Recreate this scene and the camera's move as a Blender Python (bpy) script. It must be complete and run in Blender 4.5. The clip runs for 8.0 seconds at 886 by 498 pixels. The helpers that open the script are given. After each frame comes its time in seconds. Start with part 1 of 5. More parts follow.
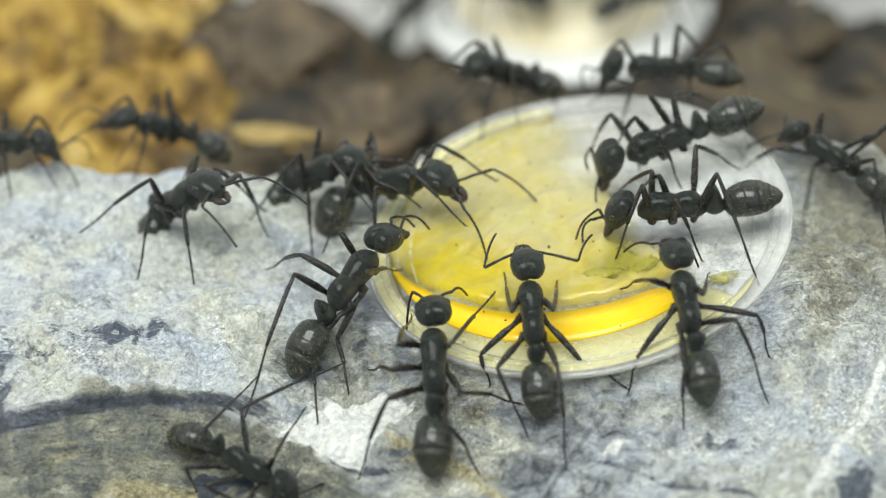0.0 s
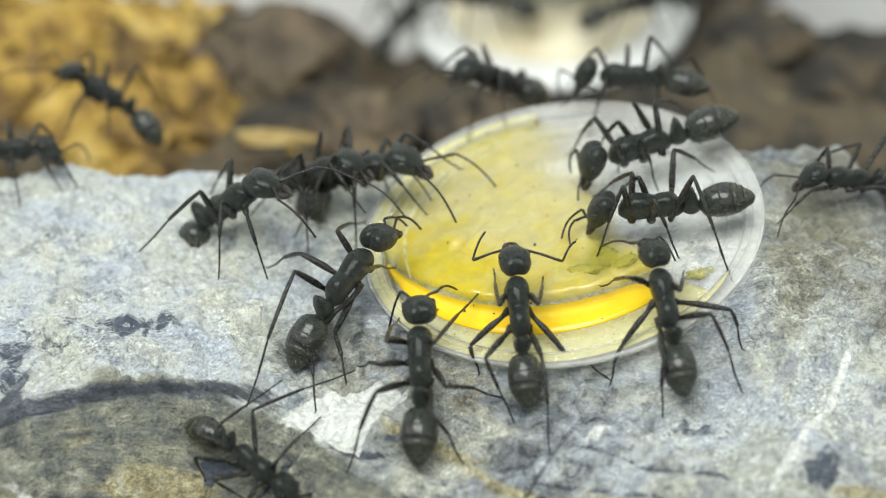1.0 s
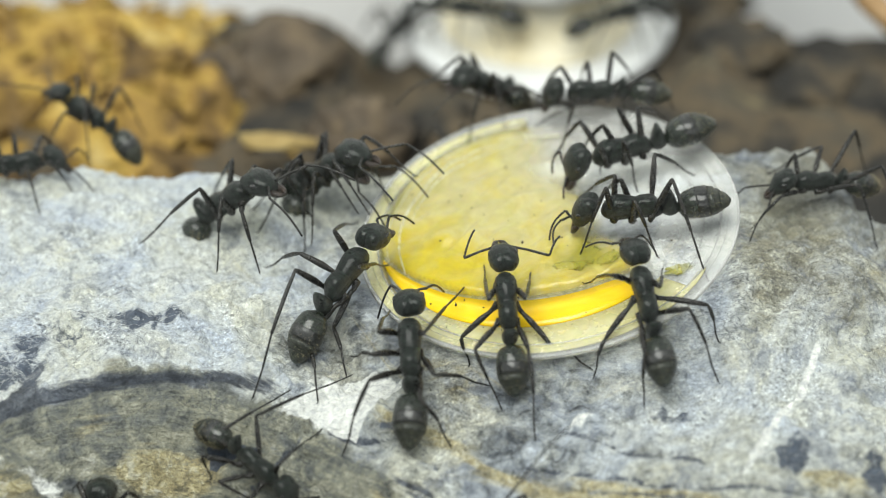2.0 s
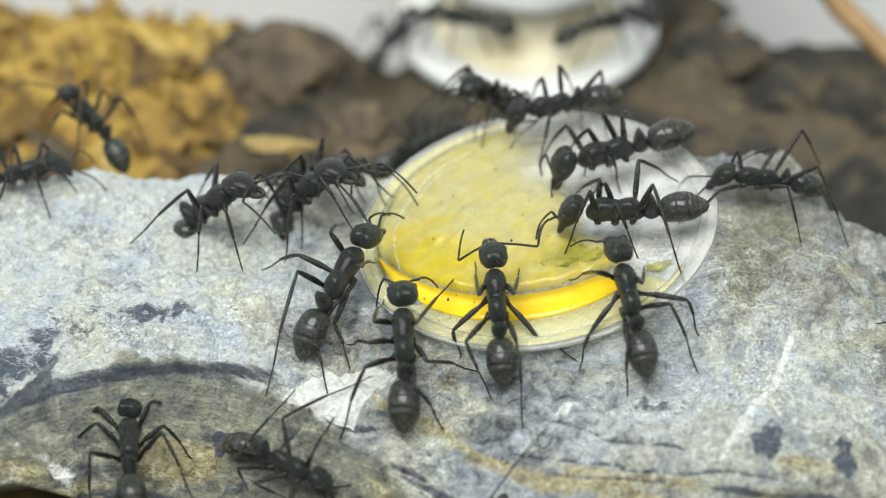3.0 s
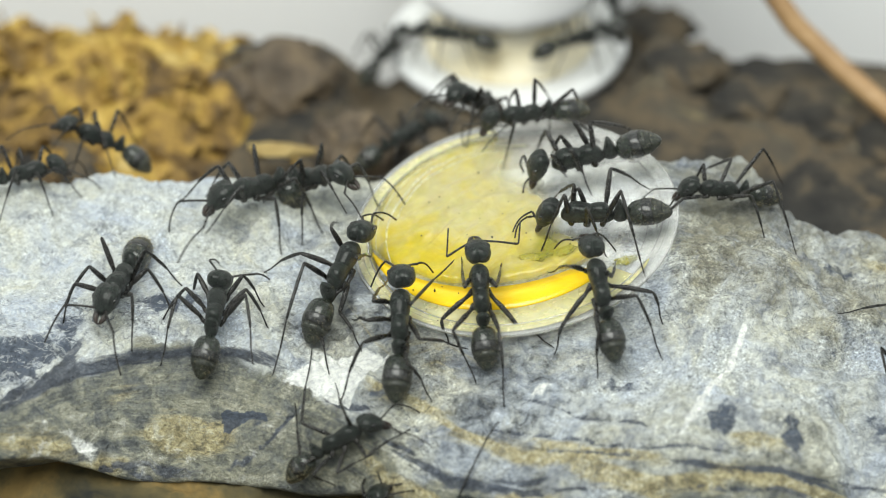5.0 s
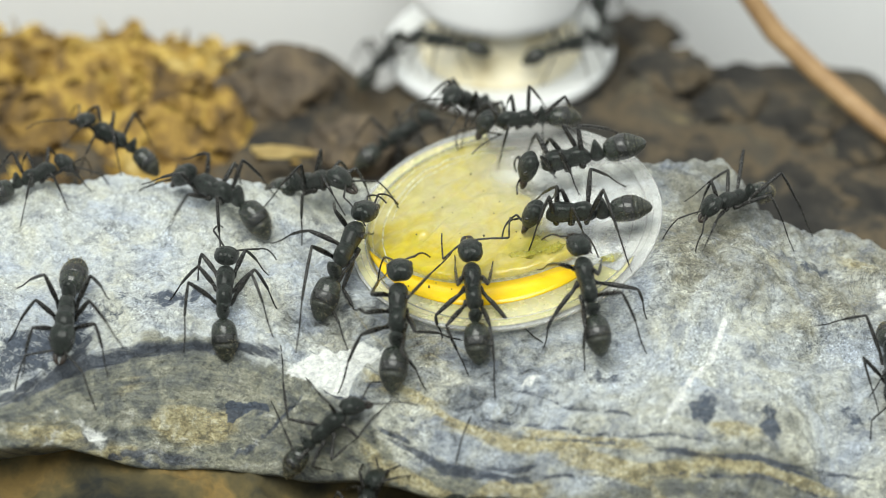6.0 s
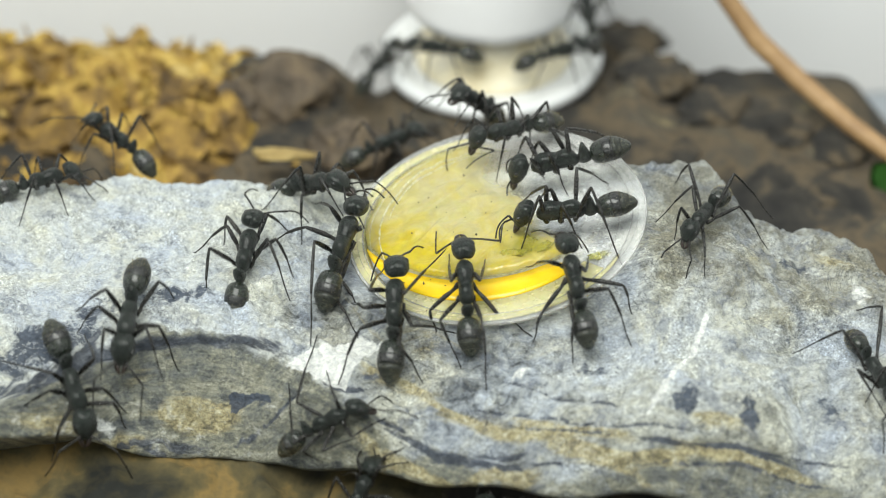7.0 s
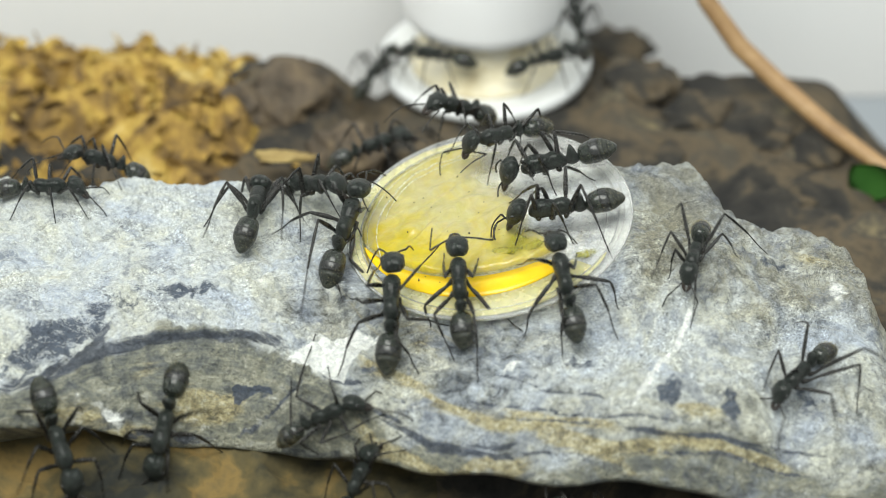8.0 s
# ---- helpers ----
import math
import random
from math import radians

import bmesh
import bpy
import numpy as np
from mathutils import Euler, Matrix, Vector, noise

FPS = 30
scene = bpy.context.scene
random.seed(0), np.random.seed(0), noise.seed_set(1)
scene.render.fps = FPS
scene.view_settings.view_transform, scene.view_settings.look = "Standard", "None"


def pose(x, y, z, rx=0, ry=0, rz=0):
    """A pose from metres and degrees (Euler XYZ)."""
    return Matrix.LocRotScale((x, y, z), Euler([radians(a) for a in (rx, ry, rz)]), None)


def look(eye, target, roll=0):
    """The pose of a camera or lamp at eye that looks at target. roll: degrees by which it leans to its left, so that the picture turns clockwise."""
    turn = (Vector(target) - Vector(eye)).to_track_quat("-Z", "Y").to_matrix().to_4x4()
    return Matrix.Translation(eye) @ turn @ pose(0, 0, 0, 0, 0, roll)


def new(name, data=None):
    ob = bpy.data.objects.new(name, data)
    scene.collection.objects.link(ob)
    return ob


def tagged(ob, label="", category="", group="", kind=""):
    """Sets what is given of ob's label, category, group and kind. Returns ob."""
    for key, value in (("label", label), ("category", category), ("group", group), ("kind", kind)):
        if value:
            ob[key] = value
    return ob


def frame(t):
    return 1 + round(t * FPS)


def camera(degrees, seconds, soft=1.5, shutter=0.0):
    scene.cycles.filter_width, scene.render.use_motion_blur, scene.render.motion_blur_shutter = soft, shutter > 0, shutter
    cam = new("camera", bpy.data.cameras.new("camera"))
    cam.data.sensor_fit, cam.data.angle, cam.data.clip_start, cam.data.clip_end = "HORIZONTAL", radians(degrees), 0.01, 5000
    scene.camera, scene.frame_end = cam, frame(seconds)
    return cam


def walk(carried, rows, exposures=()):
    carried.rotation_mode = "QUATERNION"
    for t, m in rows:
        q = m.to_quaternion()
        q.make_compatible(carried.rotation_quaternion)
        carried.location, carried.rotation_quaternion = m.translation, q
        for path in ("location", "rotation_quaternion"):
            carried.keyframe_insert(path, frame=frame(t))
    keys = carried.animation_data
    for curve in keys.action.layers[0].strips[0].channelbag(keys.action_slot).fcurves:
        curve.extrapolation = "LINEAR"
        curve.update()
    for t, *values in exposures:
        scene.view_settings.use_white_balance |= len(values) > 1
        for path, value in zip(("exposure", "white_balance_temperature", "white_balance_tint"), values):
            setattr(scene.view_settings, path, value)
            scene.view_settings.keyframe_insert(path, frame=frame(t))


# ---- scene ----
# Ants feeding at a shallow dish of jelly on a limestone slab. Lengths are written in millimetres and scaled by MM.
MM = 0.001

# ---- camera: a long lens that draws straight back from the slab ----
cam = camera(10.0, 8.0, soft=0.6, shutter=0.5)
EYE_MID = Vector((-6.24, -315.43, 220.05))
BACK = Vector((0.02689, -0.82408, 0.56654)) * 384.6


def eye_at(t):
    return (EYE_MID + BACK * (-0.1955 + 0.0489 * t)) * MM


walk(cam, [(t / 2, pose(*eye_at(t / 2), 55, 0, 0)) for t in range(17)])

# ---- light: a bright room with a broad lamp over the tank ----
world = bpy.data.worlds.new("room_light")
scene.world = world
world.use_nodes = True
world.node_tree.nodes["Background"].inputs[0].default_value = (0.86, 0.96, 0.98, 1)
world.node_tree.nodes["Background"].inputs[1].default_value = 0.48
lamp_data = bpy.data.lights.new("ceiling_lamp", "AREA")
lamp_data.shape, lamp_data.size, lamp_data.size_y, lamp_data.energy, lamp_data.color = "RECTANGLE", 0.34, 0.22, 3.05, (0.978, 1.0, 0.935)
lamp = new("ceiling_lamp", lamp_data)
lamp.matrix_world = look((-0.07, -0.17, 0.38), (0, 0, 0))


# ---- materials ----
def material(name):
    m = bpy.data.materials.new(name)
    m.use_nodes = True
    return m, m.node_tree.nodes, m.node_tree.links, m.node_tree.nodes["Principled BSDF"]


def coords(n, l, sx=1000, sy=1000, sz=1000):
    tc, mp = n.new("ShaderNodeTexCoord"), n.new("ShaderNodeMapping")
    mp.inputs["Scale"].default_value = (sx, sy, sz)
    l.new(tc.outputs["Object"], mp.inputs["Vector"])
    return mp.outputs["Vector"]


def noise_node(n, l, vec, scale, detail=6, rough=0.6, distort=0.0):
    t = n.new("ShaderNodeTexNoise")
    t.inputs["Scale"].default_value, t.inputs["Detail"].default_value = scale, detail
    t.inputs["Roughness"].default_value, t.inputs["Distortion"].default_value = rough, distort
    l.new(vec, t.inputs["Vector"])
    return t.outputs["Fac"]


def ramp(n, l, fac, stops):
    r = n.new("ShaderNodeValToRGB")
    e = r.color_ramp.elements
    while len(e) < len(stops):
        e.new(0.5)
    for k, (p, c) in enumerate(stops):
        e[k].position, e[k].color = p, (*c, 1) if len(c) == 3 else c
    l.new(fac, r.inputs["Fac"])
    return r.outputs["Color"]


def mix(n, l, fac, a, b, kind="MIX"):
    m = n.new("ShaderNodeMix")
    m.data_type, m.blend_type = "RGBA", kind
    for sock, v in ((m.inputs["Factor"], fac), (m.inputs["A"], a), (m.inputs["B"], b)):
        if isinstance(v, (int, float)):
            sock.default_value = v
        elif isinstance(v, tuple):
            sock.default_value = (*v, 1)
        else:
            l.new(v, sock)
    return m.outputs["Result"]


def calc(n, l, op, a, b=0.0, clamp=False):
    m = n.new("ShaderNodeMath")
    m.operation, m.use_clamp = op, clamp
    for sock, v in ((m.inputs[0], a), (m.inputs[1], b)):
        if isinstance(v, (int, float)):
            sock.default_value = v
        else:
            l.new(v, sock)
    return m.outputs[0]


def bump(n, l, bsdf, height, strength, dist):
    b = n.new("ShaderNodeBump")
    b.inputs["Strength"].default_value, b.inputs["Distance"].default_value = strength, dist
    l.new(height, b.inputs["Height"])
    l.new(b.outputs["Normal"], bsdf.inputs["Normal"])


def grainy(name, stops, scale, rough=0.8, bump_mm=0.1, bump_strength=0.6, fine=6.0, distort=0.4):
    m, n, l, b = material(name)
    v = coords(n, l)
    big, small = noise_node(n, l, v, scale, 5, 0.6, distort), noise_node(n, l, v, scale * fine, 4, 0.65)
    f = calc(n, l, "ADD", calc(n, l, "MULTIPLY", big, 0.7), calc(n, l, "MULTIPLY", small, 0.3))
    l.new(ramp(n, l, f, stops), b.inputs["Base Color"])
    b.inputs["Roughness"].default_value = rough
    bump(n, l, b, f, bump_strength, bump_mm * MM)
    return m


def stone_material():
    m, n, l, b = material("limestone")
    v = coords(n, l)
    masks = {}
    for key in ("blue", "shale", "white", "seam", "wash", "stain", "tan", "strata"):
        a = n.new("ShaderNodeAttribute")
        a.attribute_name = key
        masks[key] = a.outputs["Fac"]

    def broken(key, by, amount, low, high, top=0.9):
        """A mask whose outline is frayed by a noise."""
        f = calc(n, l, "ADD", masks[key], calc(n, l, "MULTIPLY", calc(n, l, "SUBTRACT", by, 0.5), amount))
        return ramp(n, l, f, [(low, (0, 0, 0)), (high, (top, top, top))])

    slant = n.new("ShaderNodeMapping")
    slant.inputs["Rotation"].default_value, slant.inputs["Scale"].default_value = (0, 0, radians(-42)), (0.55, 1.05, 1)
    l.new(v, slant.inputs["Vector"])
    cloud = noise_node(n, l, v, 0.13, 8, 0.62, 0.6)
    mid = noise_node(n, l, v, 0.6, 10, 0.69, 0.5)
    crisp = noise_node(n, l, v, 1.2, 8, 0.72, 0.5)
    strokes = noise_node(n, l, slant.outputs["Vector"], 0.6, 9, 0.72, 0.9)
    fine = noise_node(n, l, v, 3.2, 5, 0.7)
    grain = noise_node(n, l, v, 4.2, 4, 0.75)
    base = ramp(n, l, mid, [(0.36, (0.05, 0.055, 0.06)), (0.44, (0.19, 0.198, 0.196)), (0.53, (0.36, 0.365, 0.345)), (0.63, (0.62, 0.62, 0.575))])
    warm = noise_node(n, l, v, 0.19, 7, 0.68, 0.5)
    base = mix(n, l, ramp(n, l, warm, [(0.5, (0, 0, 0)), (0.66, (0.55, 0.55, 0.55))]), base, (0.43, 0.395, 0.29))
    base = mix(n, l, broken("tan", mid, 1.2, 0.35, 0.75, 0.75), base, mix(n, l, crisp, (0.12, 0.115, 0.095), (0.4, 0.385, 0.33)))
    veil = calc(n, l, "ADD", calc(n, l, "ADD", calc(n, l, "MULTIPLY", cloud, 0.7), calc(n, l, "MULTIPLY", strokes, 0.75)), calc(n, l, "ADD", calc(n, l, "MULTIPLY", crisp, 0.4), calc(n, l, "MULTIPLY", masks["wash"], 0.5)))
    veil = calc(n, l, "SUBTRACT", veil, 0.55, True)
    base = mix(n, l, ramp(n, l, veil, [(0.42, (0, 0, 0)), (0.7, (0.88, 0.88, 0.88))]), base, mix(n, l, crisp, (0.58, 0.605, 0.62), (0.81, 0.83, 0.83)))
    tint = noise_node(n, l, v, 0.11, 7, 0.66, 0.7)
    base = mix(n, l, 1.0, base, ramp(n, l, tint, [(0.4, (0.84, 0.88, 1.0)), (0.5, (1.0, 1.0, 1.0)), (0.6, (1.02, 0.985, 0.87))]), "MULTIPLY")
    lavender = calc(n, l, "ADD", calc(n, l, "MULTIPLY", noise_node(n, l, v, 0.27, 10, 0.74, 0.5), 0.75), calc(n, l, "MULTIPLY", crisp, 0.25))
    base = mix(n, l, ramp(n, l, lavender, [(0.525, (0, 0, 0)), (0.59, (0.6, 0.6, 0.6))]), base, (0.16, 0.18, 0.235))
    apart, along = n.new("ShaderNodeSeparateXYZ"), n.new("ShaderNodeCombineXYZ")
    l.new(v, apart.inputs[0])
    l.new(calc(n, l, "MULTIPLY", apart.outputs[0], 0.1), along.inputs[0])
    l.new(calc(n, l, "ADD", calc(n, l, "MULTIPLY", masks["strata"], 1.15), calc(n, l, "MULTIPLY", mid, 0.12)), along.inputs[1])
    layer = noise_node(n, l, along.outputs[0], 0.8, 10, 0.7, 0.3)
    shaly = calc(n, l, "ADD", calc(n, l, "MULTIPLY", layer, 0.5), calc(n, l, "MULTIPLY", mid, 0.5))
    shale = ramp(n, l, shaly, [(0.38, (0.025, 0.03, 0.036)), (0.44, (0.1, 0.105, 0.1)), (0.49, (0.19, 0.192, 0.155)), (0.53, (0.27, 0.26, 0.19)), (0.58, (0.4, 0.385, 0.31)), (0.64, (0.68, 0.68, 0.63))])
    base = mix(n, l, broken("shale", mid, 1.4, 0.25, 0.75, 0.9), base, shale)
    ochre = ramp(n, l, crisp, [(0.36, (0.16, 0.14, 0.08)), (0.46, (0.4, 0.33, 0.17)), (0.55, (0.56, 0.49, 0.29)), (0.64, (0.72, 0.68, 0.52))])
    base = mix(n, l, broken("stain", layer, 2.6, 0.28, 0.8, 0.85), base, ochre)
    base = mix(n, l, broken("blue", mid, 1.8, 0.4, 0.58, 0.92), base, mix(n, l, crisp, (0.016, 0.026, 0.05), (0.11, 0.135, 0.19)))
    base = mix(n, l, broken("seam", layer, 2.6, 0.42, 0.68, 0.9), base, ramp(n, l, shaly, [(0.42, (0.014, 0.018, 0.028)), (0.5, (0.04, 0.05, 0.078)), (0.58, (0.13, 0.145, 0.18)), (0.64, (0.34, 0.35, 0.36))]))
    base = mix(n, l, broken("white", mid, 1.2, 0.36, 0.56, 0.95), base, (0.92, 0.915, 0.89))
    speck = ramp(n, l, grain, [(0.37, (0.1, 0.1, 0.1)), (0.45, (0.88, 0.88, 0.88)), (0.56, (1.0, 1.0, 1.0)), (0.61, (1.8, 1.8, 1.8))])
    sandy = ramp(n, l, noise_node(n, l, v, 0.16, 6, 0.6, 0.5), [(0.46, (0.16, 0.16, 0.16)), (0.62, (0.75, 0.75, 0.75))])
    ridge = calc(n, l, "ABSOLUTE", calc(n, l, "SUBTRACT", noise_node(n, l, v, 0.3, 7, 0.62, 1.3), 0.5))
    patch = ramp(n, l, noise_node(n, l, v, 0.12, 4, 0.6, 0.4), [(0.46, (0, 0, 0)), (0.58, (0.75, 0.75, 0.75))])
    base = mix(n, l, calc(n, l, "MULTIPLY", ramp(n, l, ridge, [(0.0, (1, 1, 1)), (0.014, (0, 0, 0))]), patch), base, (0.07, 0.078, 0.095))
    flaw = calc(n, l, "ABSOLUTE", calc(n, l, "SUBTRACT", noise_node(n, l, slant.outputs["Vector"], 0.5, 6, 0.6, 1.6), 0.52))
    base = mix(n, l, calc(n, l, "MULTIPLY", ramp(n, l, flaw, [(0.0, (1, 1, 1)), (0.022, (0, 0, 0))]), calc(n, l, "MULTIPLY", calc(n, l, "MULTIPLY", masks["wash"], 0.7, True), calc(n, l, "SUBTRACT", 1.0, calc(n, l, "ADD", masks["shale"], masks["seam"], True), True))), base, (0.82, 0.83, 0.82))
    thin = calc(n, l, "ABSOLUTE", calc(n, l, "SUBTRACT", noise_node(n, l, along.outputs[0], 1.5, 6, 0.62, 0.5), 0.5))
    base = mix(n, l, calc(n, l, "MULTIPLY", ramp(n, l, thin, [(0.0, (0.6, 0.6, 0.6)), (0.012, (0, 0, 0))]), masks["shale"]), base, (0.045, 0.05, 0.055))
    scuffs = noise_node(n, l, slant.outputs["Vector"], 2.6, 6, 0.75, 0.6)
    base = mix(n, l, 1.0, base, ramp(n, l, scuffs, [(0.36, (0.68, 0.69, 0.72)), (0.5, (0.97, 0.97, 0.97)), (0.64, (1.14, 1.14, 1.12))]), "MULTIPLY")
    sandy = calc(n, l, "MULTIPLY", sandy, calc(n, l, "SUBTRACT", 1.0, calc(n, l, "MULTIPLY", masks["white"], 0.9, True), True))
    l.new(mix(n, l, 1.0, mix(n, l, sandy, base, speck, "MULTIPLY"), (0.98, 1.0, 0.985), "MULTIPLY"), b.inputs["Base Color"])
    b.inputs["Roughness"].default_value = 0.55
    h = calc(n, l, "ADD", calc(n, l, "MULTIPLY", mid, 0.5), calc(n, l, "ADD", calc(n, l, "MULTIPLY", fine, 0.3), calc(n, l, "MULTIPLY", grain, 0.2)))
    h = calc(n, l, "ADD", h, calc(n, l, "MULTIPLY", crisp, 0.3))
    bump(n, l, b, h, 1.0, 0.95 * MM)
    return m


def cuticle(name, dark, pale, rough, coat=0.0, spot=2.5, ridges=0.6):
    m, n, l, b = material(name)
    v = coords(n, l)
    f = noise_node(n, l, v, spot, 6, 0.7)
    l.new(ramp(n, l, f, [(0.42, dark), (0.55, tuple(0.5 * (p + q) * 0.7 for p, q in zip(dark, pale))), (0.7, pale)]), b.inputs["Base Color"])
    r = calc(n, l, "ADD", rough - 0.2, calc(n, l, "MULTIPLY", noise_node(n, l, v, 1.5, 4, 0.7), 0.36))
    l.new(r, b.inputs["Roughness"])
    b.inputs["Specular IOR Level"].default_value = 0.48
    b.inputs["Coat Weight"].default_value, b.inputs["Coat Roughness"].default_value = coat, 0.18
    b.inputs["Sheen Weight"].default_value, b.inputs["Sheen Roughness"].default_value = 0.0, 0.4
    lines = noise_node(n, l, coords(n, l, 1500, 4200, 4200), 2.0, 5, 0.75, 0.6)
    pits = noise_node(n, l, v, 3.4, 5, 0.75)
    bump(n, l, b, calc(n, l, "ADD", calc(n, l, "MULTIPLY", lines, 0.7), calc(n, l, "MULTIPLY", pits, 0.9)), ridges, 0.26 * MM)
    return m


def clear_plastic():
    m, n, l, b = material("clear_plastic")
    v = coords(n, l)
    b.inputs["Base Color"].default_value = (0.97, 0.98, 0.98, 1)
    b.inputs["Transmission Weight"].default_value, b.inputs["IOR"].default_value = 1.0, 1.12
    l.new(calc(n, l, "ADD", 0.1, calc(n, l, "MULTIPLY", noise_node(n, l, v, 0.5, 6, 0.7), 0.2)), b.inputs["Roughness"])
    bump(n, l, b, noise_node(n, l, v, 0.9, 4, 0.6), 0.12, 0.1 * MM)
    milk, both = n.new("ShaderNodeBsdfDiffuse"), n.new("ShaderNodeMixShader")
    milk.inputs["Color"].default_value = (0.54, 0.545, 0.53, 1)
    cloudy = ramp(n, l, noise_node(n, l, v, 0.18, 5, 0.6, 0.8), [(0.3, (0.24, 0.24, 0.24)), (0.75, (0.42, 0.42, 0.42))])
    l.new(cloudy, both.inputs["Fac"])
    l.new(b.outputs[0], both.inputs[1])
    l.new(milk.outputs[0], both.inputs[2])
    l.new(both.outputs[0], n["Material Output"].inputs["Surface"])
    return m


def jelly(name, pale, deep, transmission, rough=0.08, rich=True, solid=1.0, least=0.0):
    m, n, l, b = material(name)
    v = coords(n, l)
    f = noise_node(n, l, v, 0.2, 6, 0.6, 1.2)
    if rich:
        a = n.new("ShaderNodeAttribute")
        a.attribute_name = "rich"
        f = calc(n, l, "SUBTRACT", f, calc(n, l, "MULTIPLY", a.outputs["Fac"], 0.45))
    colour = ramp(n, l, f, [(0.14, deep), (0.5, pale)])
    if rich:
        green = noise_node(n, l, v, 0.33, 5, 0.6, 0.8)
        colour = mix(n, l, ramp(n, l, green, [(0.53, (0, 0, 0)), (0.66, (0.35, 0.35, 0.35))]), colour, (0.55, 0.52, 0.1))
        a = n.new("ShaderNodeAttribute")
        a.attribute_name = "olive"
        cloudy = calc(n, l, "ADD", a.outputs["Fac"], calc(n, l, "MULTIPLY", calc(n, l, "SUBTRACT", noise_node(n, l, v, 0.6, 5, 0.65, 0.8), 0.5), 1.2))
        colour = mix(n, l, ramp(n, l, cloudy, [(0.3, (0, 0, 0)), (0.85, (0.8, 0.8, 0.8))]), colour, (0.4, 0.36, 0.03))
    l.new(colour, b.inputs["Base Color"])
    b.inputs["Transmission Weight"].default_value, b.inputs["IOR"].default_value = transmission, 1.34
    b.inputs["Subsurface Weight"].default_value, b.inputs["Subsurface Scale"].default_value = 0.3, 1.2 * MM
    b.inputs["Subsurface Radius"].default_value = (1, 0.7, 0.15)
    b.inputs["Coat Weight"].default_value, b.inputs["Coat Roughness"].default_value = 0.2, 0.08
    l.new(calc(n, l, "ADD", rough, calc(n, l, "MULTIPLY", noise_node(n, l, v, 0.8, 4), 0.2)), b.inputs["Roughness"])
    bump(n, l, b, noise_node(n, l, coords(n, l, 500, 1100, 1000), 0.6, 5, 0.6, 1.4), 0.28 if rich else 0.15, 0.4 * MM)
    if rich:
        a = n.new("ShaderNodeAttribute")
        a.attribute_name = "cover"
        clear, both = n.new("ShaderNodeBsdfTransparent"), n.new("ShaderNodeMixShader")
        wisps = calc(n, l, "MULTIPLY", calc(n, l, "SUBTRACT", noise_node(n, l, v, 0.5, 6, 0.65, 1.0), 0.5), 0.9)
        l.new(calc(n, l, "MULTIPLY", calc(n, l, "ADD", a.outputs["Fac"], calc(n, l, "MULTIPLY", wisps, a.outputs["Fac"])), 0.92, True), both.inputs["Fac"])
        l.new(clear.outputs[0], both.inputs[1])
        l.new(b.outputs[0], both.inputs[2])
        l.new(both.outputs[0], n["Material Output"].inputs["Surface"])
    elif solid < 1:
        clear, both = n.new("ShaderNodeBsdfTransparent"), n.new("ShaderNodeMixShader")
        wisps = ramp(n, l, noise_node(n, l, v, 1.1, 6, 0.7, 1.0), [(0.36, (least, least, least)), (0.66, (solid, solid, solid))])
        l.new(wisps, both.inputs["Fac"])
        l.new(clear.outputs[0], both.inputs[1])
        l.new(b.outputs[0], both.inputs[2])
        l.new(both.outputs[0], n["Material Output"].inputs["Surface"])
    return m


M_STONE = stone_material()
M_SOIL = grainy("potting_soil", [(0.38, (0.008, 0.0075, 0.007)), (0.47, (0.027, 0.024, 0.019)), (0.54, (0.09, 0.067, 0.039)), (0.6, (0.047, 0.041, 0.031)), (0.7, (0.22, 0.175, 0.09))], 0.09, 0.9, 1.0, 0.6, fine=2.5, distort=1.0)
M_MOSS = grainy("dry_moss", [(0.38, (0.06, 0.036, 0.013)), (0.45, (0.15, 0.09, 0.024)), (0.5, (0.27, 0.165, 0.036)), (0.56, (0.4, 0.27, 0.055)), (0.64, (0.47, 0.36, 0.14)), (0.72, (0.22, 0.15, 0.05))], 0.14, 0.85, 0.8, 0.7, fine=3.0, distort=1.2)
M_WALL = grainy("tank_plastic", [(0.3, (0.83, 0.84, 0.85)), (0.7, (0.88, 0.88, 0.88))], 0.02, 0.45, 0.02, 0.1)
M_WHITE = grainy("white_plastic", [(0.3, (0.93, 0.93, 0.93)), (0.7, (0.96, 0.96, 0.96))], 0.05, 0.35, 0.02, 0.1)
M_SAUCER = grainy("frosted_plastic", [(0.3, (0.62, 0.635, 0.64)), (0.7, (0.7, 0.71, 0.71))], 0.08, 0.5, 0.05, 0.2)
M_COTTON = grainy("stained_cotton", [(0.3, (0.56, 0.46, 0.26)), (0.5, (0.74, 0.67, 0.48)), (0.75, (0.86, 0.83, 0.74))], 0.3, 0.9, 0.3)
M_TWIG = grainy("tan_twig", [(0.3, (0.19, 0.105, 0.045)), (0.55, (0.34, 0.21, 0.095)), (0.75, (0.45, 0.31, 0.17))], 0.3, 0.6, 0.1)
M_BARK = grainy("brown_bark", [(0.34, (0.025, 0.02, 0.015)), (0.48, (0.08, 0.06, 0.04)), (0.6, (0.15, 0.11, 0.065)), (0.75, (0.26, 0.2, 0.13))], 0.18, 0.85, 0.8)
M_STRAW = grainy("straw", [(0.3, (0.2, 0.13, 0.04)), (0.7, (0.4, 0.3, 0.11))], 0.3, 0.7, 0.2)
M_LEAF = grainy("green_leaf", [(0.3, (0.03, 0.11, 0.02)), (0.7, (0.07, 0.22, 0.04))], 0.3, 0.45, 0.05)
M_CUP = clear_plastic()
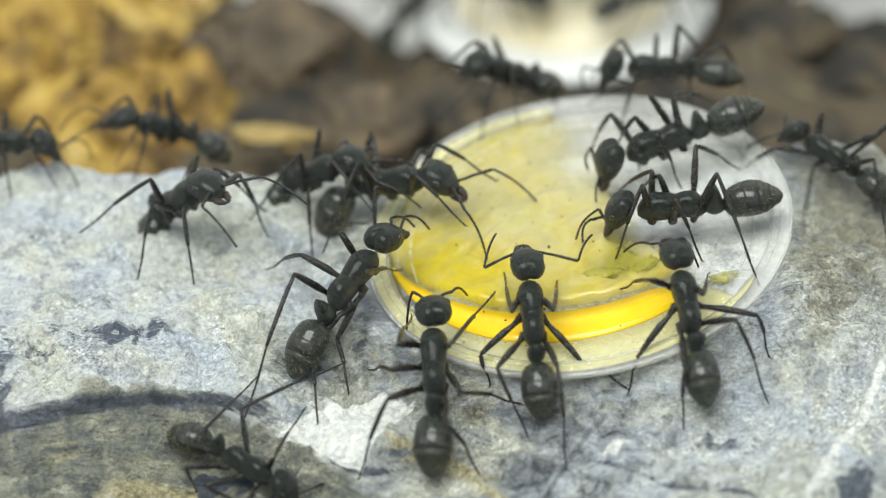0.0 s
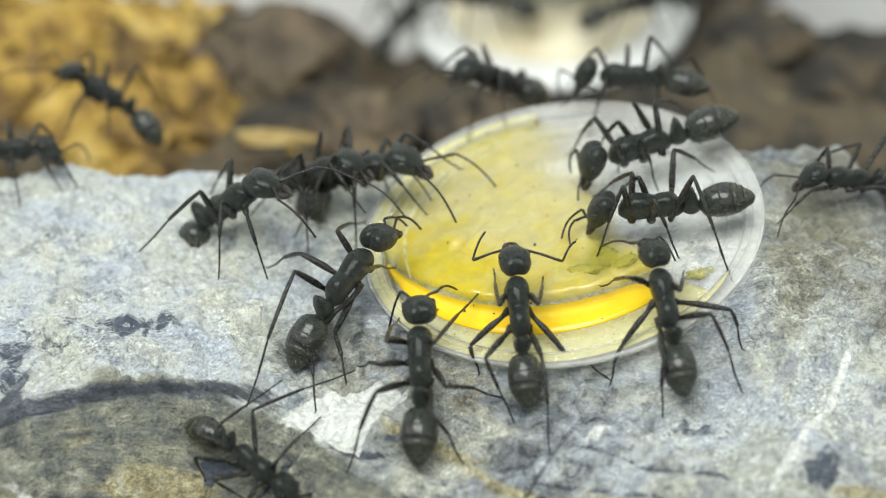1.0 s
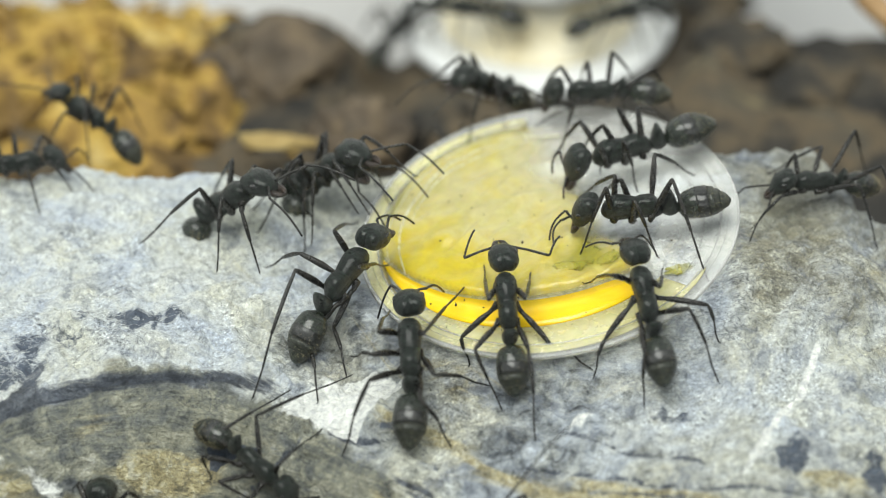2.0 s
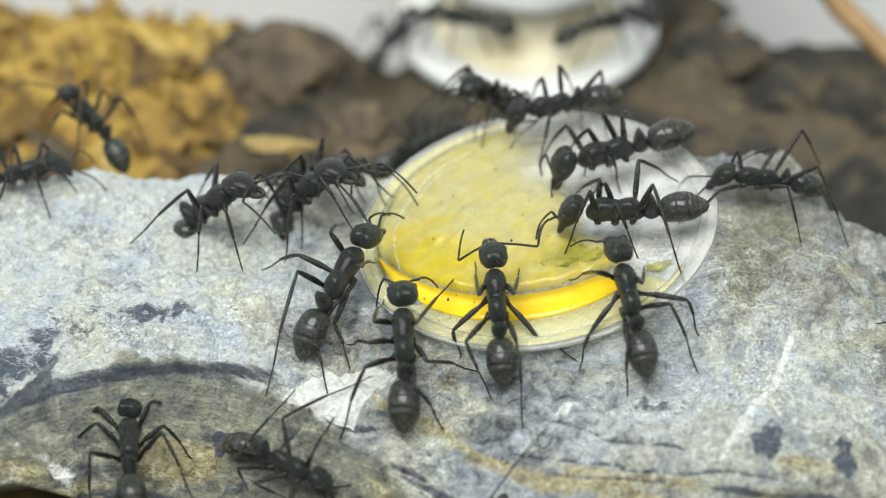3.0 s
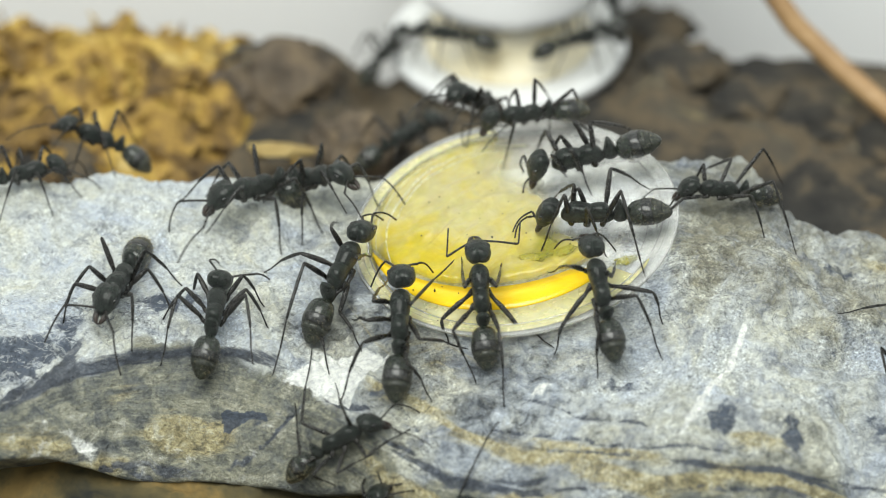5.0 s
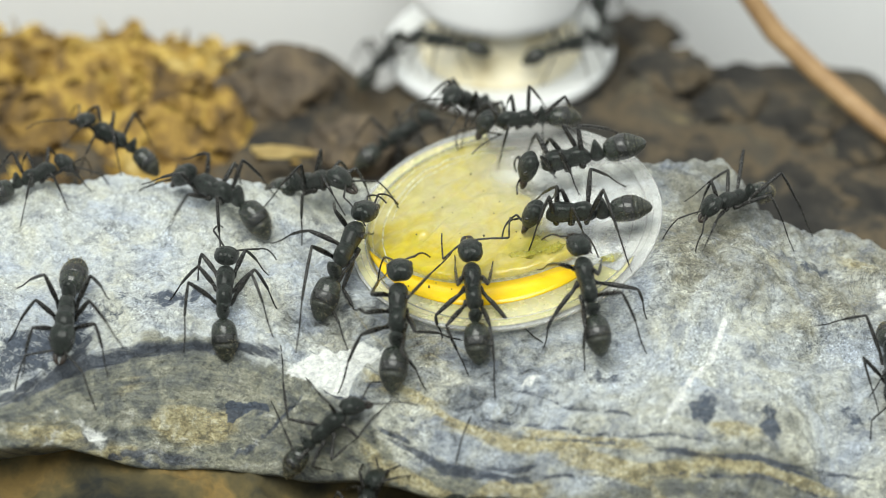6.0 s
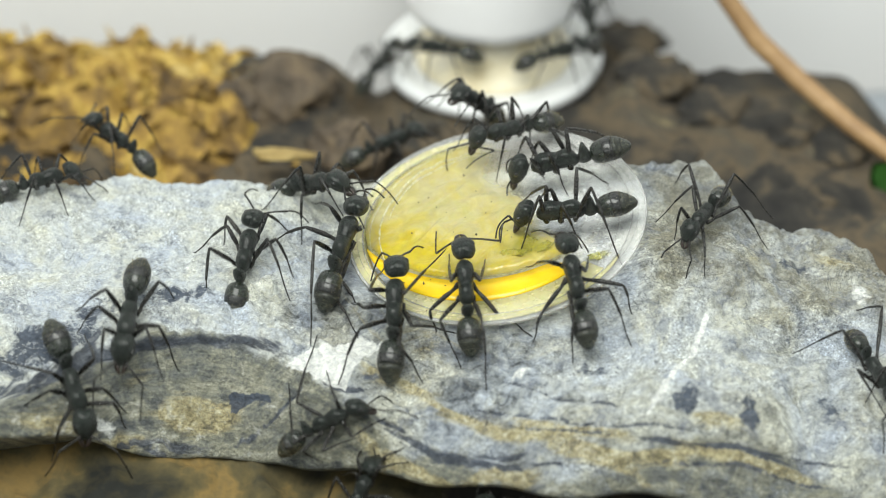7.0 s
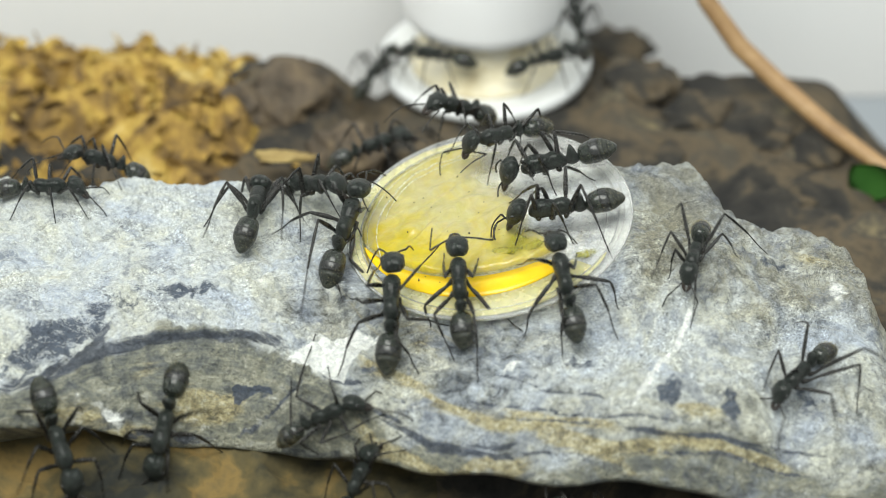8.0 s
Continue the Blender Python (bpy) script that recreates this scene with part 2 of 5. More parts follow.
M_JELLY = jelly("pale_jelly", (0.69, 0.608, 0.26), (0.77, 0.6, 0.02), 0.35)
M_SYRUP = jelly("amber_syrup", (0.89, 0.565, 0.014), (0.87, 0.46, 0.008), 0.05, 0.12, False)
M_OLIVE = jelly("olive_jelly", (0.5, 0.47, 0.06), (0.38, 0.37, 0.03), 0.4, 0.15, False, 0.75)
# cream-yellow tint for jelly light scattered through the clear plastic
M_GLOW = jelly("glow_film", (0.84, 0.77, 0.42), (0.85, 0.74, 0.28), 0.3, 0.16, False, 0.85, 0.68)
# near-white cream for the highlight arcs laid over the jelly
M_HIGHLIGHT = jelly("jelly_highlight", (0.92, 0.89, 0.6), (0.93, 0.87, 0.45), 0.3, 0.1, False, 0.85, 0.3)
# moss darkened in its colour for the shade under the slab
M_SHADED_MOSS = grainy("shaded_moss", [(0.39, (0.01, 0.011, 0.008)), (0.46, (0.04, 0.034, 0.015)), (0.53, (0.08, 0.062, 0.023)), (0.6, (0.165, 0.108, 0.032)), (0.68, (0.085, 0.066, 0.027))], 0.1, 0.9, 0.8, fine=2.2, distort=0.5)
M_CRUMB = grainy("dark_crumb", [(0.3, (0.015, 0.012, 0.006)), (0.7, (0.06, 0.045, 0.02))], 2.0)
M_BODY = cuticle("ant_cuticle", (0.0012, 0.002, 0.0015), (0.036, 0.053, 0.041), 0.34, 0.2, 5.0, 1.0)
M_GASTER = cuticle("ant_gaster", (0.0016, 0.003, 0.0018), (0.036, 0.053, 0.032), 0.3, 0.6, 5.0, 0.7)
M_REAR = cuticle("gaster_rear", (0.008, 0.0105, 0.007), (0.075, 0.084, 0.058), 0.34, 0.35, 5.0, 0.6)
M_BAND = cuticle("pale_band", (0.006, 0.007, 0.005), (0.028, 0.03, 0.02), 0.4)
M_TERGITE = cuticle("ant_tergite", (0.002, 0.0025, 0.002), (0.012, 0.013, 0.01), 0.24, 0.6, 4.0, 0.5)
M_LIMB = cuticle("ant_limb", (0.003, 0.003, 0.0028), (0.03, 0.026, 0.02), 0.3, 0.2)
M_JAW = cuticle("ant_jaw", (0.01, 0.007, 0.005), (0.04, 0.022, 0.014), 0.35, 0.2)
M_EYE = cuticle("ant_eye", (0.01, 0.01, 0.01), (0.03, 0.03, 0.03), 0.2, 0.6)
M_HAIR = cuticle("pale_hair", (0.3, 0.26, 0.14), (0.5, 0.44, 0.26), 0.5)


# ---- mesh helpers ----
def part(name, bm, mat, parent=None, label="", smooth=True):
    """Links a bmesh, drawn in millimetres, as one mesh object under parent."""
    bmesh.ops.scale(bm, vec=(MM, MM, MM), verts=bm.verts)
    bmesh.ops.recalc_face_normals(bm, faces=bm.faces)
    me = bpy.data.meshes.new(name)
    bm.to_mesh(me)
    bm.free()
    me.polygons.foreach_set("use_smooth", [smooth] * len(me.polygons))
    me.materials.append(mat)
    return hang(new(name, me), parent, label)


def hang(ob, parent=None, label=""):
    if parent:
        ob.parent = parent
    if label:
        tagged(ob, label)
    return ob


def ring_skin(bm, rings, close=True):
    for a, b in zip(rings, rings[1:]):
        k = len(a)
        for i in range(k):
            bm.faces.new((a[i], a[(i + 1) % k], b[(i + 1) % k], b[i]))
    if close:
        bm.faces.new(rings[0])
        bm.faces.new(rings[-1])


def loft(bm, sections, k=16, power=1.0):
    """A body along x from rows of x, centre height, half width, half height."""
    rings = []
    for x, zc, ry, rz in sections:
        ring = []
        for i in range(k):
            a = 2 * math.pi * i / k
            c, s = math.cos(a), math.sin(a)
            ring.append(bm.verts.new((x, ry * math.copysign(abs(c) ** power, c), zc + rz * math.copysign(abs(s) ** power, s))))
        rings.append(ring)
    ring_skin(bm, rings)


def tube(bm, points, radii, k=8):
    """A limb along a row of points."""
    pts = [Vector(p) for p in points]
    rings = []
    side = None
    for i, p in enumerate(pts):
        d = (pts[min(i + 1, len(pts) - 1)] - pts[max(i - 1, 0)]).normalized()
        ref = side if side is not None else (Vector((0, 0, 1)) if abs(d.z) < 0.9 else Vector((1, 0, 0)))
        u = (ref - d * ref.dot(d)).normalized()
        side = u
        w = d.cross(u)
        rings.append([bm.verts.new(p + radii[i] * (math.cos(2 * math.pi * j / k) * u + math.sin(2 * math.pi * j / k) * w)) for j in range(k)])
    ring_skin(bm, rings)


def lathe(bm, profile, k=96, cap=False):
    rings = [[bm.verts.new((r * math.cos(2 * math.pi * i / k), r * math.sin(2 * math.pi * i / k), z)) for i in range(k)] for r, z in profile]
    ring_skin(bm, rings, cap)


def grid_mesh(name, xs, ys, zs, mat, attributes=()):
    """A relief over a grid, in millimetres; zs has a row for each y."""
    gx, gy = (xs, ys) if np.ndim(xs) == 2 else np.meshgrid(xs, ys)
    ny, nx = gx.shape
    verts = np.stack([gx, gy, zs], -1).reshape(-1, 3) * MM
    i = (np.arange(ny - 1)[:, None] * nx + np.arange(nx - 1)[None]).ravel()
    faces = np.stack([i, i + 1, i + nx + 1, i + nx], -1)
    me = bpy.data.meshes.new(name)
    me.vertices.add(len(verts))
    me.vertices.foreach_set("co", verts.ravel().astype(np.float32))
    me.loops.add(faces.size)
    me.loops.foreach_set("vertex_index", faces.ravel().astype(np.int32))
    me.polygons.add(len(faces))
    me.polygons.foreach_set("loop_start", (np.arange(len(faces)) * 4).astype(np.int32))
    me.polygons.foreach_set("use_smooth", np.ones(len(faces), bool))
    for key, values in attributes:
        me.attributes.new(key, "FLOAT", "POINT").data.foreach_set("value", np.asarray(values, np.float32).ravel())
    me.update()
    me.validate()
    me.materials.append(mat)
    return new(name, me)


def lattice(ix, iy, seed):
    h = (ix.astype(np.int64) * 374761393 + iy.astype(np.int64) * 668265263 + seed * 974711) & 0x7FFFFFFF
    h = ((h ^ (h >> 13)) * 1274126177) & 0x7FFFFFFF
    return ((h ^ (h >> 16)) & 0xFFFF) / 65535.0


def value_noise(x, y, seed=0):
    x, y = np.asarray(x, float), np.asarray(y, float)
    ix, iy = np.floor(x).astype(int), np.floor(y).astype(int)
    fx, fy = x - ix, y - iy
    fx, fy = fx * fx * fx * (fx * (fx * 6 - 15) + 10), fy * fy * fy * (fy * (fy * 6 - 15) + 10)
    a = lattice(ix, iy, seed) * (1 - fx) + lattice(ix + 1, iy, seed) * fx
    b = lattice(ix, iy + 1, seed) * (1 - fx) + lattice(ix + 1, iy + 1, seed) * fx
    return (a * (1 - fy) + b * fy) * 2 - 1


def fractal(x, y, octaves=5, seed=0, gain=0.5):
    total, amp = 0.0, 1.0
    for o in range(octaves):
        total = total + amp * value_noise(x * 2 ** o + 17.3 * o, y * 2 ** o - 9.1 * o, seed + o)
        amp *= gain
    return total


def soft_plus(q, w=1.0):
    q = np.asarray(q, float) / w
    return w * np.where(q > 30, q, np.log1p(np.exp(np.minimum(q, 30))))


# ---- the slab of limestone ----
LEVEL = ((-52, -44, -14, 0, 13, 20, 26, 40), (-1.2, -1.2, -1.9, -0.6, 1.0, 0.6, -2.6, -4.0))
SLOPE = ((-45, -24, -12, 0, 36), (0.12, 0.14, 0.24, 0.3, 0.3))
FACE = ((-45, -24, -12, 0, 36), (0.95, 0.95, 0.7, 0.7, 0.7))
BACK_EDGE = ((-52, -44, -36.7, -33, -22, -8, 12, 14, 16, 18, 19.5, 21, 22.5, 25, 27, 29, 31, 33, 34, 35, 40), (9.67, 9.51, 8.17, 10.15, 8.92, 9.85, 8.42, 8.9, 9.1, 9.0, 8.1, 6.4, 4.1, 3.8, 4.5, 4.1, 3.3, 1.6, -1.2, -5.5, -9))
CREST = ((-52, -44, -34, -24, -16, -8.5, 0, 36, 46), (-25.16, -21.57, -14.38, -11.85, -16.16, -21.36, -24.07, -21.68, -21.89))
FRONT_EDGE = ((-52, -44, -37, -31.9, -25.8, -19.1, -11, -6.3, -1.6, 12, 20, 30, 46), (-23.6, -21.7, -19.8, -18.5, -18.0, -19.4, -22.0, -24.4, -25.4, -26.2, -26.8, -25.4, -23.2))


def slab_height(x, y, rough=True):
    x, y = np.asarray(x, float), np.asarray(y, float)
    wob = fractal(x / 5, y / 5, 4, 3) * 0.5 if rough else 0
    crest, front, back = (np.interp(x, *row) for row in (CREST, FRONT_EDGE, BACK_EDGE))
    z = np.interp(x, *LEVEL) + 0.085 * np.clip(y + 11, 0, 23) - np.interp(x, *SLOPE) * soft_plus(-(y + 9), 1.2)
    z = z - np.interp(x, *FACE) * soft_plus(crest + wob - y, 0.5)
    z = z - 2.5 * soft_plus(front + 0.5 * wob + 0.5 - y, 0.4) - 3 * soft_plus(y - back - 0.6 * wob, 0.45) - 4 * soft_plus(x - 35.6, 0.8) - 4 * soft_plus(-50 - x, 0.8)
    if rough:
        under = np.clip((np.hypot(x, y) - 12) / 4, 0.1, 1)
        relief = 0.75 * fractal(x / 7, y / 5, 5, 11, 0.55) + 0.27 * fractal(x / 1.4, y / 1.2, 4, 29, 0.65) - 0.25 * np.abs(fractal(x / 3.2, y / 2.4, 4, 33, 0.6))
        c, s = 0.74, 0.67
        crease = np.abs(fractal((x * c + y * s) / 15, (y * c - x * s) / 4.5, 3, 53))
        relief = relief - 0.3 * np.exp(-(crease / 0.1) ** 2)
        z = z + under * relief
        face = np.clip((crest - y) / 2 + 0.4, 0, 1)
        level = y - front + 0.4 * fractal(x / 24, y / 16, 3, 57)
        layers = value_noise(x / 22 + 4, level / 1.5, 41) + 0.6 * value_noise(x / 13, level / 0.65, 43)
        steps = np.abs((level / 2.1) % 1 - 0.5)
        z = z + face * np.interp(x, (-12, 0), (1, 0.5)) * (0.5 * layers - 0.55 * np.exp(-(steps / 0.09) ** 2))
    return np.maximum(z, -12.5)


def spot(x, y, cx, cy, rx, ry, turn=0):
    c, s = math.cos(radians(turn)), math.sin(radians(turn))
    u, v = (x - cx) * c + (y - cy) * s, -(x - cx) * s + (y - cy) * c
    return np.exp(-((u / rx) ** 2 + (v / ry) ** 2))


def chip(x, y, cx, cy, rx, ry, turn=0):
    c, s = math.cos(radians(turn)), math.sin(radians(turn))
    u, v = (x - cx) * c + (y - cy) * s, -(x - cx) * s + (y - cy) * c
    taper = np.clip(1 - 0.12 * u, 0.5, 1.5)
    return np.clip(2.6 * (1.15 - np.maximum(np.abs(u + 0.35 * v) / rx, np.abs(v) / (ry * taper))), 0, 1)


DIP = (0.574, 0.819)


def bed(x, y):
    """How high a place of the unworn slab lies across its tilted bedding."""
    return DIP[0] * y + DIP[1] * slab_height(x, y, False)


def band(x, across, line, wide, fade=2.0):
    """A vein along a line of the slab's plan, carried through the worn stone on its bedding and tapered out at both ends."""
    ends = np.clip((x - line[0][0]) / fade, 0, 1) * np.clip((line[0][-1] - x) / fade, 0, 1)
    off = across - bed(x, np.interp(x, *line))
    return np.exp(-(off / (wide * np.where(off > 0, 0.7, 1.3))) ** 2) * np.sqrt(ends)


# veins, cracks and ochre layers of the slab, each a line over its plan
CRACKS = ((((-46, -41.5, -38.4, -33.8, -30, -25.6, -22, -16), (-21.5, -18.9, -16.9, -14.0, -12.6, -11.6, -12.0, -13.2)), 0.8), (((-37.5, -35.5, -33.9), (-16.5, -14.4, -11.0)), 0.5),
          (((-22.5, -19.4, -15.5), (-18.2, -18.0, -15.9)), 0.25), (((-15.2, -12.6, -9.8), (-16.4, -17.2, -16.9)), 0.3), (((-11, -7.1, -5.2, -0.8, 3), (-19.6, -22.5, -23.5, -24.1, -24.0)), 0.6),
          (((11.5, 14.4, 20.6, 26, 33), (-23.6, -24.1, -23.8, -23.0, -23.0)), 0.3), (((-1.2, 2.4, 4.5, 9.4, 12), (-16.7, -17.9, -19.4, -20.3, -22)), 0.18),
          (((-42, -36, -31, -25), (-22.2, -19.8, -18.4, -18.6)), 0.3), (((-6, 0, 8, 16, 30), (-23.6, -24.6, -25.1, -25.2, -24.2)), 0.22), (((2, 9, 16, 26), (-21.8, -23.2, -24.0, -23.6)), 0.2), (((-3, 3, 10, 18), (-19.8, -21.0, -22.6, -23.2)), 0.16))
OCHRES = ((((-12, -7.9, -4.4, -0.5, 3.9, 9.4, 13), (-14.6, -16.8, -20.1, -21.8, -23.1, -24.7, -26.2)), 0.6), (((-12.2, -9.9, -5.7, -3.5, 0, 4), (-20.3, -22.2, -24.5, -25.0, -24.9, -25.2)), 0.85),
          (((1, 5, 12), (-21.2, -22.4, -23.6)), 0.5), (((4, 9, 16), (-24.0, -24.6, -25.0)), 0.7), (((14, 19.6, 27), (-23.9, -24.5, -23.9)), 0.6), (((-29, -24.8, -21.5), (-17, -16.4, -16.8)), 0.95),
          (((15.5, 18.5, 21), (-21.4, -21.9, -22.4)), 0.9), (((-44, -36, -30), (-22.4, -19.4, -18.2)), 0.5))


def build_slab():
    xs = np.arange(-54, 42.01, 0.16)
    lip = np.interp(xs, *FRONT_EDGE) + 0.22 * fractal(xs / 6, xs * 0 + 0.3, 3, 3)
    x, share = np.meshgrid(xs, np.linspace(0, 1, 290))
    y = lip + (17 - lip) * share
    z = slab_height(x, y)
    crest = np.interp(x, *CREST)
    warp = fractal(x / 4, y / 4, 4, 61)
    yw = y + np.interp(x, (-14, -2), (0.5, 0.16)) * warp + 0.1 * fractal(x / 0.8, y / 0.8, 3, 63)
    across = DIP[0] * y + DIP[1] * z + 0.14 * fractal(x / 5, y / 3, 3, 65)
    crack = sum(band(x, across, line, wide, 5.0 if wide > 0.7 else 2.0) for line, wide in CRACKS)
    z = z - np.interp(x, (-12, 0), (0.55, 0.3)) * np.clip(crack, 0, 1) * (0.6 + 0.5 * value_noise(x / 3, across / 0.4, 71)) - 0.25 * np.clip(2 * value_noise(x / 9, yw / 1.0, 67) - 0.7, 0, 1) * (y < crest + 2)
    blue = 1.1 * spot(x, y, 15.8, -20.7, 1.1, 1.2) + 1.1 * spot(x, y, 21.0, -21.7, 0.9, 1.4) + 0.7 * spot(x, y, -27.2, -7.7, 3.2, 1.3, 12)
    blue += 0.5 * spot(x, y, 9, -16.5, 3.5, 1.3, -12) + 1.6 * chip(x, y, -21.1, -16.2, 1.75, 0.5, -8) + 0.75 * spot(x, y, -40, -14.5, 6, 2.6, 32) + 0.4 * spot(x, y, -33, -9, 5, 2.0, 35)
    blue += 0.4 * spot(x, y, 24.5, -11.5, 2.5, 1.6) + 0.4 * spot(x, y, -9, -18.5, 3, 1.2, -25) + 0.4 * spot(x, y, 28, -17, 3, 3) + 0.5 * spot(x, y, 26, -2, 3, 1.5, 20) + 0.5 * spot(x, y, -11, -16, 2, .8)
    seam = np.interp(x, (-12, 0), (0.88, 0.72)) * np.clip(crack, 0, 1)
    seam += 0.6 * spot(x, y, -34.9, -13.2, 2.2, 0.5, 65) + 0.55 * spot(x, y, -20.2, -17.1, 2.6, 0.35, 25) + 0.65 * spot(x, y, -33.4, -18.2, 1.6, 0.4, 8) + 0.5 * spot(x, y, -27, -17.9, 3.4, 0.35)
    shale = np.clip((crest + np.interp(x, (-18, -8), (1.3, -0.6)) - y + 0.8 * warp) / 1.2, 0, 1) * np.interp(x, (-50, -12, -3, 5, 40), (1, 0.95, 0.8, 0.7, 0.66))
    stain = np.interp(x, (-14, -8), (1.25, 1.08)) * sum(band(x, across, line, wide) for line, wide in OCHRES) + 1.15 * spot(x, y, -25.2, -16.4, 3.0, 0.75, 4) + 0.55 * spot(x, y, -31, -15.5, 2.2, 0.7, 15) + 1.0 * spot(x, y, -37, -19.3, 4.0, 0.6, 12) + 0.55 * spot(x, y, 22.1, -4, 1.2, 1.0, 30) + 0.6 * spot(x, y, 29.5, -1.6, 1.8, 0.8, -30) + 0.4 * spot(x, y, -8, -11.5, 5, 1.2, -30)
    white = 1.6 * chip(x, y, -13.2, -13.6, 3.0, 1.8, 40) + 0.6 * spot(x, y, 1.9, -16.3, 1.0, 0.7) + 0.5 * spot(x, y, -16, -12, 2.0, 0.9, 10) + 0.55 * spot(x, y, -33.5, -18.1, 0.9, 0.3) + 0.16 * spot(x, y, -37.5, -19.4, 4.5, 0.7, 14) + 0.22 * shale * np.interp(x, (-30, -23), (1, 0))
    scratch = ((-22.9, -19.9, -14.5, -9.6), (11.8, 13.8, 16.6, 18.3))
    white = np.maximum(white, 0.75 * np.exp(-((x - np.interp(y, *scratch) - 0.2 * warp) / 0.38) ** 2) * np.clip((y + 23) / 2, 0, 1) * np.clip((-9.6 - y) / 2, 0, 1))
    white = np.maximum(white, 0.4 * np.exp(-((x - np.interp(y, (-22.9, -19), (25, 26.9))) / 0.4) ** 2) * ((y > -22.6) & (y < -18.5)))
    white = np.maximum(white, 0.55 * spot(x, y, 31.5, -5, 1.2, 2.0, 20))
    edge = np.interp(x, *FRONT_EDGE)
    z = z + (np.convolve(np.pad(z[0], 24, mode="edge"), np.ones(49) / 49, "valid") - z[0]) * np.clip(1 - (y - edge) / 1.2, 0, 1)
    white = np.maximum(white, 0.3 * np.exp(-((y - edge - 0.9) / 0.6) ** 2) * np.interp(x, (-33, -30, -20, -17), (0, 1, 1, 0)))
    tan = np.clip((y + 9.2 + 1.0 * warp) / 2, 0, 1) * np.clip((x - 11) / 4, 0, 1)
    wash = np.interp(x, (-50, -22, -12, 0, 14, 26, 40), (0.85, 0.8, 0.35, 0.3, 0.3, 0.45, 0.5)) + 0.35 * spot(x, y, 14, -15, 9, 4) - 0.25 * tan - 0.35 * spot(x, y, -15, -9, 6, 3.5) - 0.15 * spot(x, y, -6, -15, 6, 4)
    slab = grid_mesh("limestone_slab", x, y, z, M_STONE, (("blue", blue), ("seam", seam), ("shale", shale), ("stain", stain), ("white", white), ("wash", wash), ("tan", tan), ("strata", 5.5 * (across - bed(x, edge)) / np.maximum(bed(x, crest) - bed(x, edge), 2.2))))
    bm = bmesh.new()
    bm.from_mesh(slab.data)
    low = -12.49 * MM
    bmesh.ops.delete(bm, geom=[f for f in bm.faces if all(v.co.z < low for v in f.verts)], context="FACES")
    rim = [e for e in bm.edges if e.is_boundary]
    for shift, drop, squeeze in ((0.35, 0.45, 0.995), (0.9, 0.8, 0.99), (6.0, None, 0.93)):
        made = bmesh.ops.extrude_edge_only(bm, edges=rim)["geom"]
        rim = [e for e in made if isinstance(e, bmesh.types.BMEdge) and e.is_boundary]
        for v in made:
            if isinstance(v, bmesh.types.BMVert):
                front = v.co.y < -12 * MM
                v.co = Vector((v.co.x * squeeze, v.co.y + shift * MM * (1 if front else -0.3), -13.0 * MM if drop is None else max(v.co.z - drop * MM, -12.8 * MM)))
    bmesh.ops.holes_fill(bm, edges=[e for e in bm.edges if e.is_boundary], sides=0)
    for f in bm.faces:
        f.smooth = True
    bm.to_mesh(slab.data)
    bm.free()
    tagged(slab, "pale grey limestone slab with blue veins and ochre layered edge", "stone")


build_slab()

# ---- the dish of jelly ----
CUP_POSE = Matrix.Translation((0, 0, 1.3 * MM)) @ pose(0, 0, 0, 5.5, -8.0, 0)


def cup_height(x, y):
    return 1.3 + 0.1405 * x + 0.0963 * y


def support(x, y):
    z = float(slab_height(x, y))
    return max(z, cup_height(x, y)) if x * x + y * y < 12.7 ** 2 else z


def jelly_body(x, y):
    """How thick the jelly is, 0 to 1: it fades out over the far side and stops short of the near wall."""
    far = np.clip((6.4 - 0.45 * y - x + 2.0 * fractal(x / 5, y / 5, 3, 71)) / 6.0, 0, 1)
    near = np.clip((12.36 + 0.12 * value_noise(x / 2, y / 2, 77) - np.hypot(x + 1, y - 5.5)) / 0.6, 0, 1)
    return far * far * (3 - 2 * far), near * near * (3 - 2 * near)


def jelly_top(x, y):
    far, near = jelly_body(x, y)
    ripple = 0.12 * fractal(x / 3.4, y / 2.6, 3, 75) + 0.3 * np.abs(fractal((x + y) / 6, (y - x) / 2.4, 2, 79))
    dome = 0.5 - 0.0052 * (x * x + y * y)
    return -0.52 + near * (0.12 + far * (0.36 + dome + ripple))


LUMPS = ((2.5, -3.4, 0.8, 1.0, 25), (1.4, -4.6, 1.1, 0.4, -8), (3.9, -4.2, 0.9, 0.5, 40), (8.6, -5.2, 0.9, 0.4, 10))


def arc_band(bm, first, last, section, steps=72):
    """A band round the dish between two angles; section gives rows of radius and height at each share of the way."""
    rows = []
    for j in range(steps + 1):
        a = radians(first + (last - first) * j / steps)
        rows.append([bm.verts.new((r * math.cos(a), r * math.sin(a), z)) for r, z in section(j / steps, a)])
    ring_skin(bm, rows)


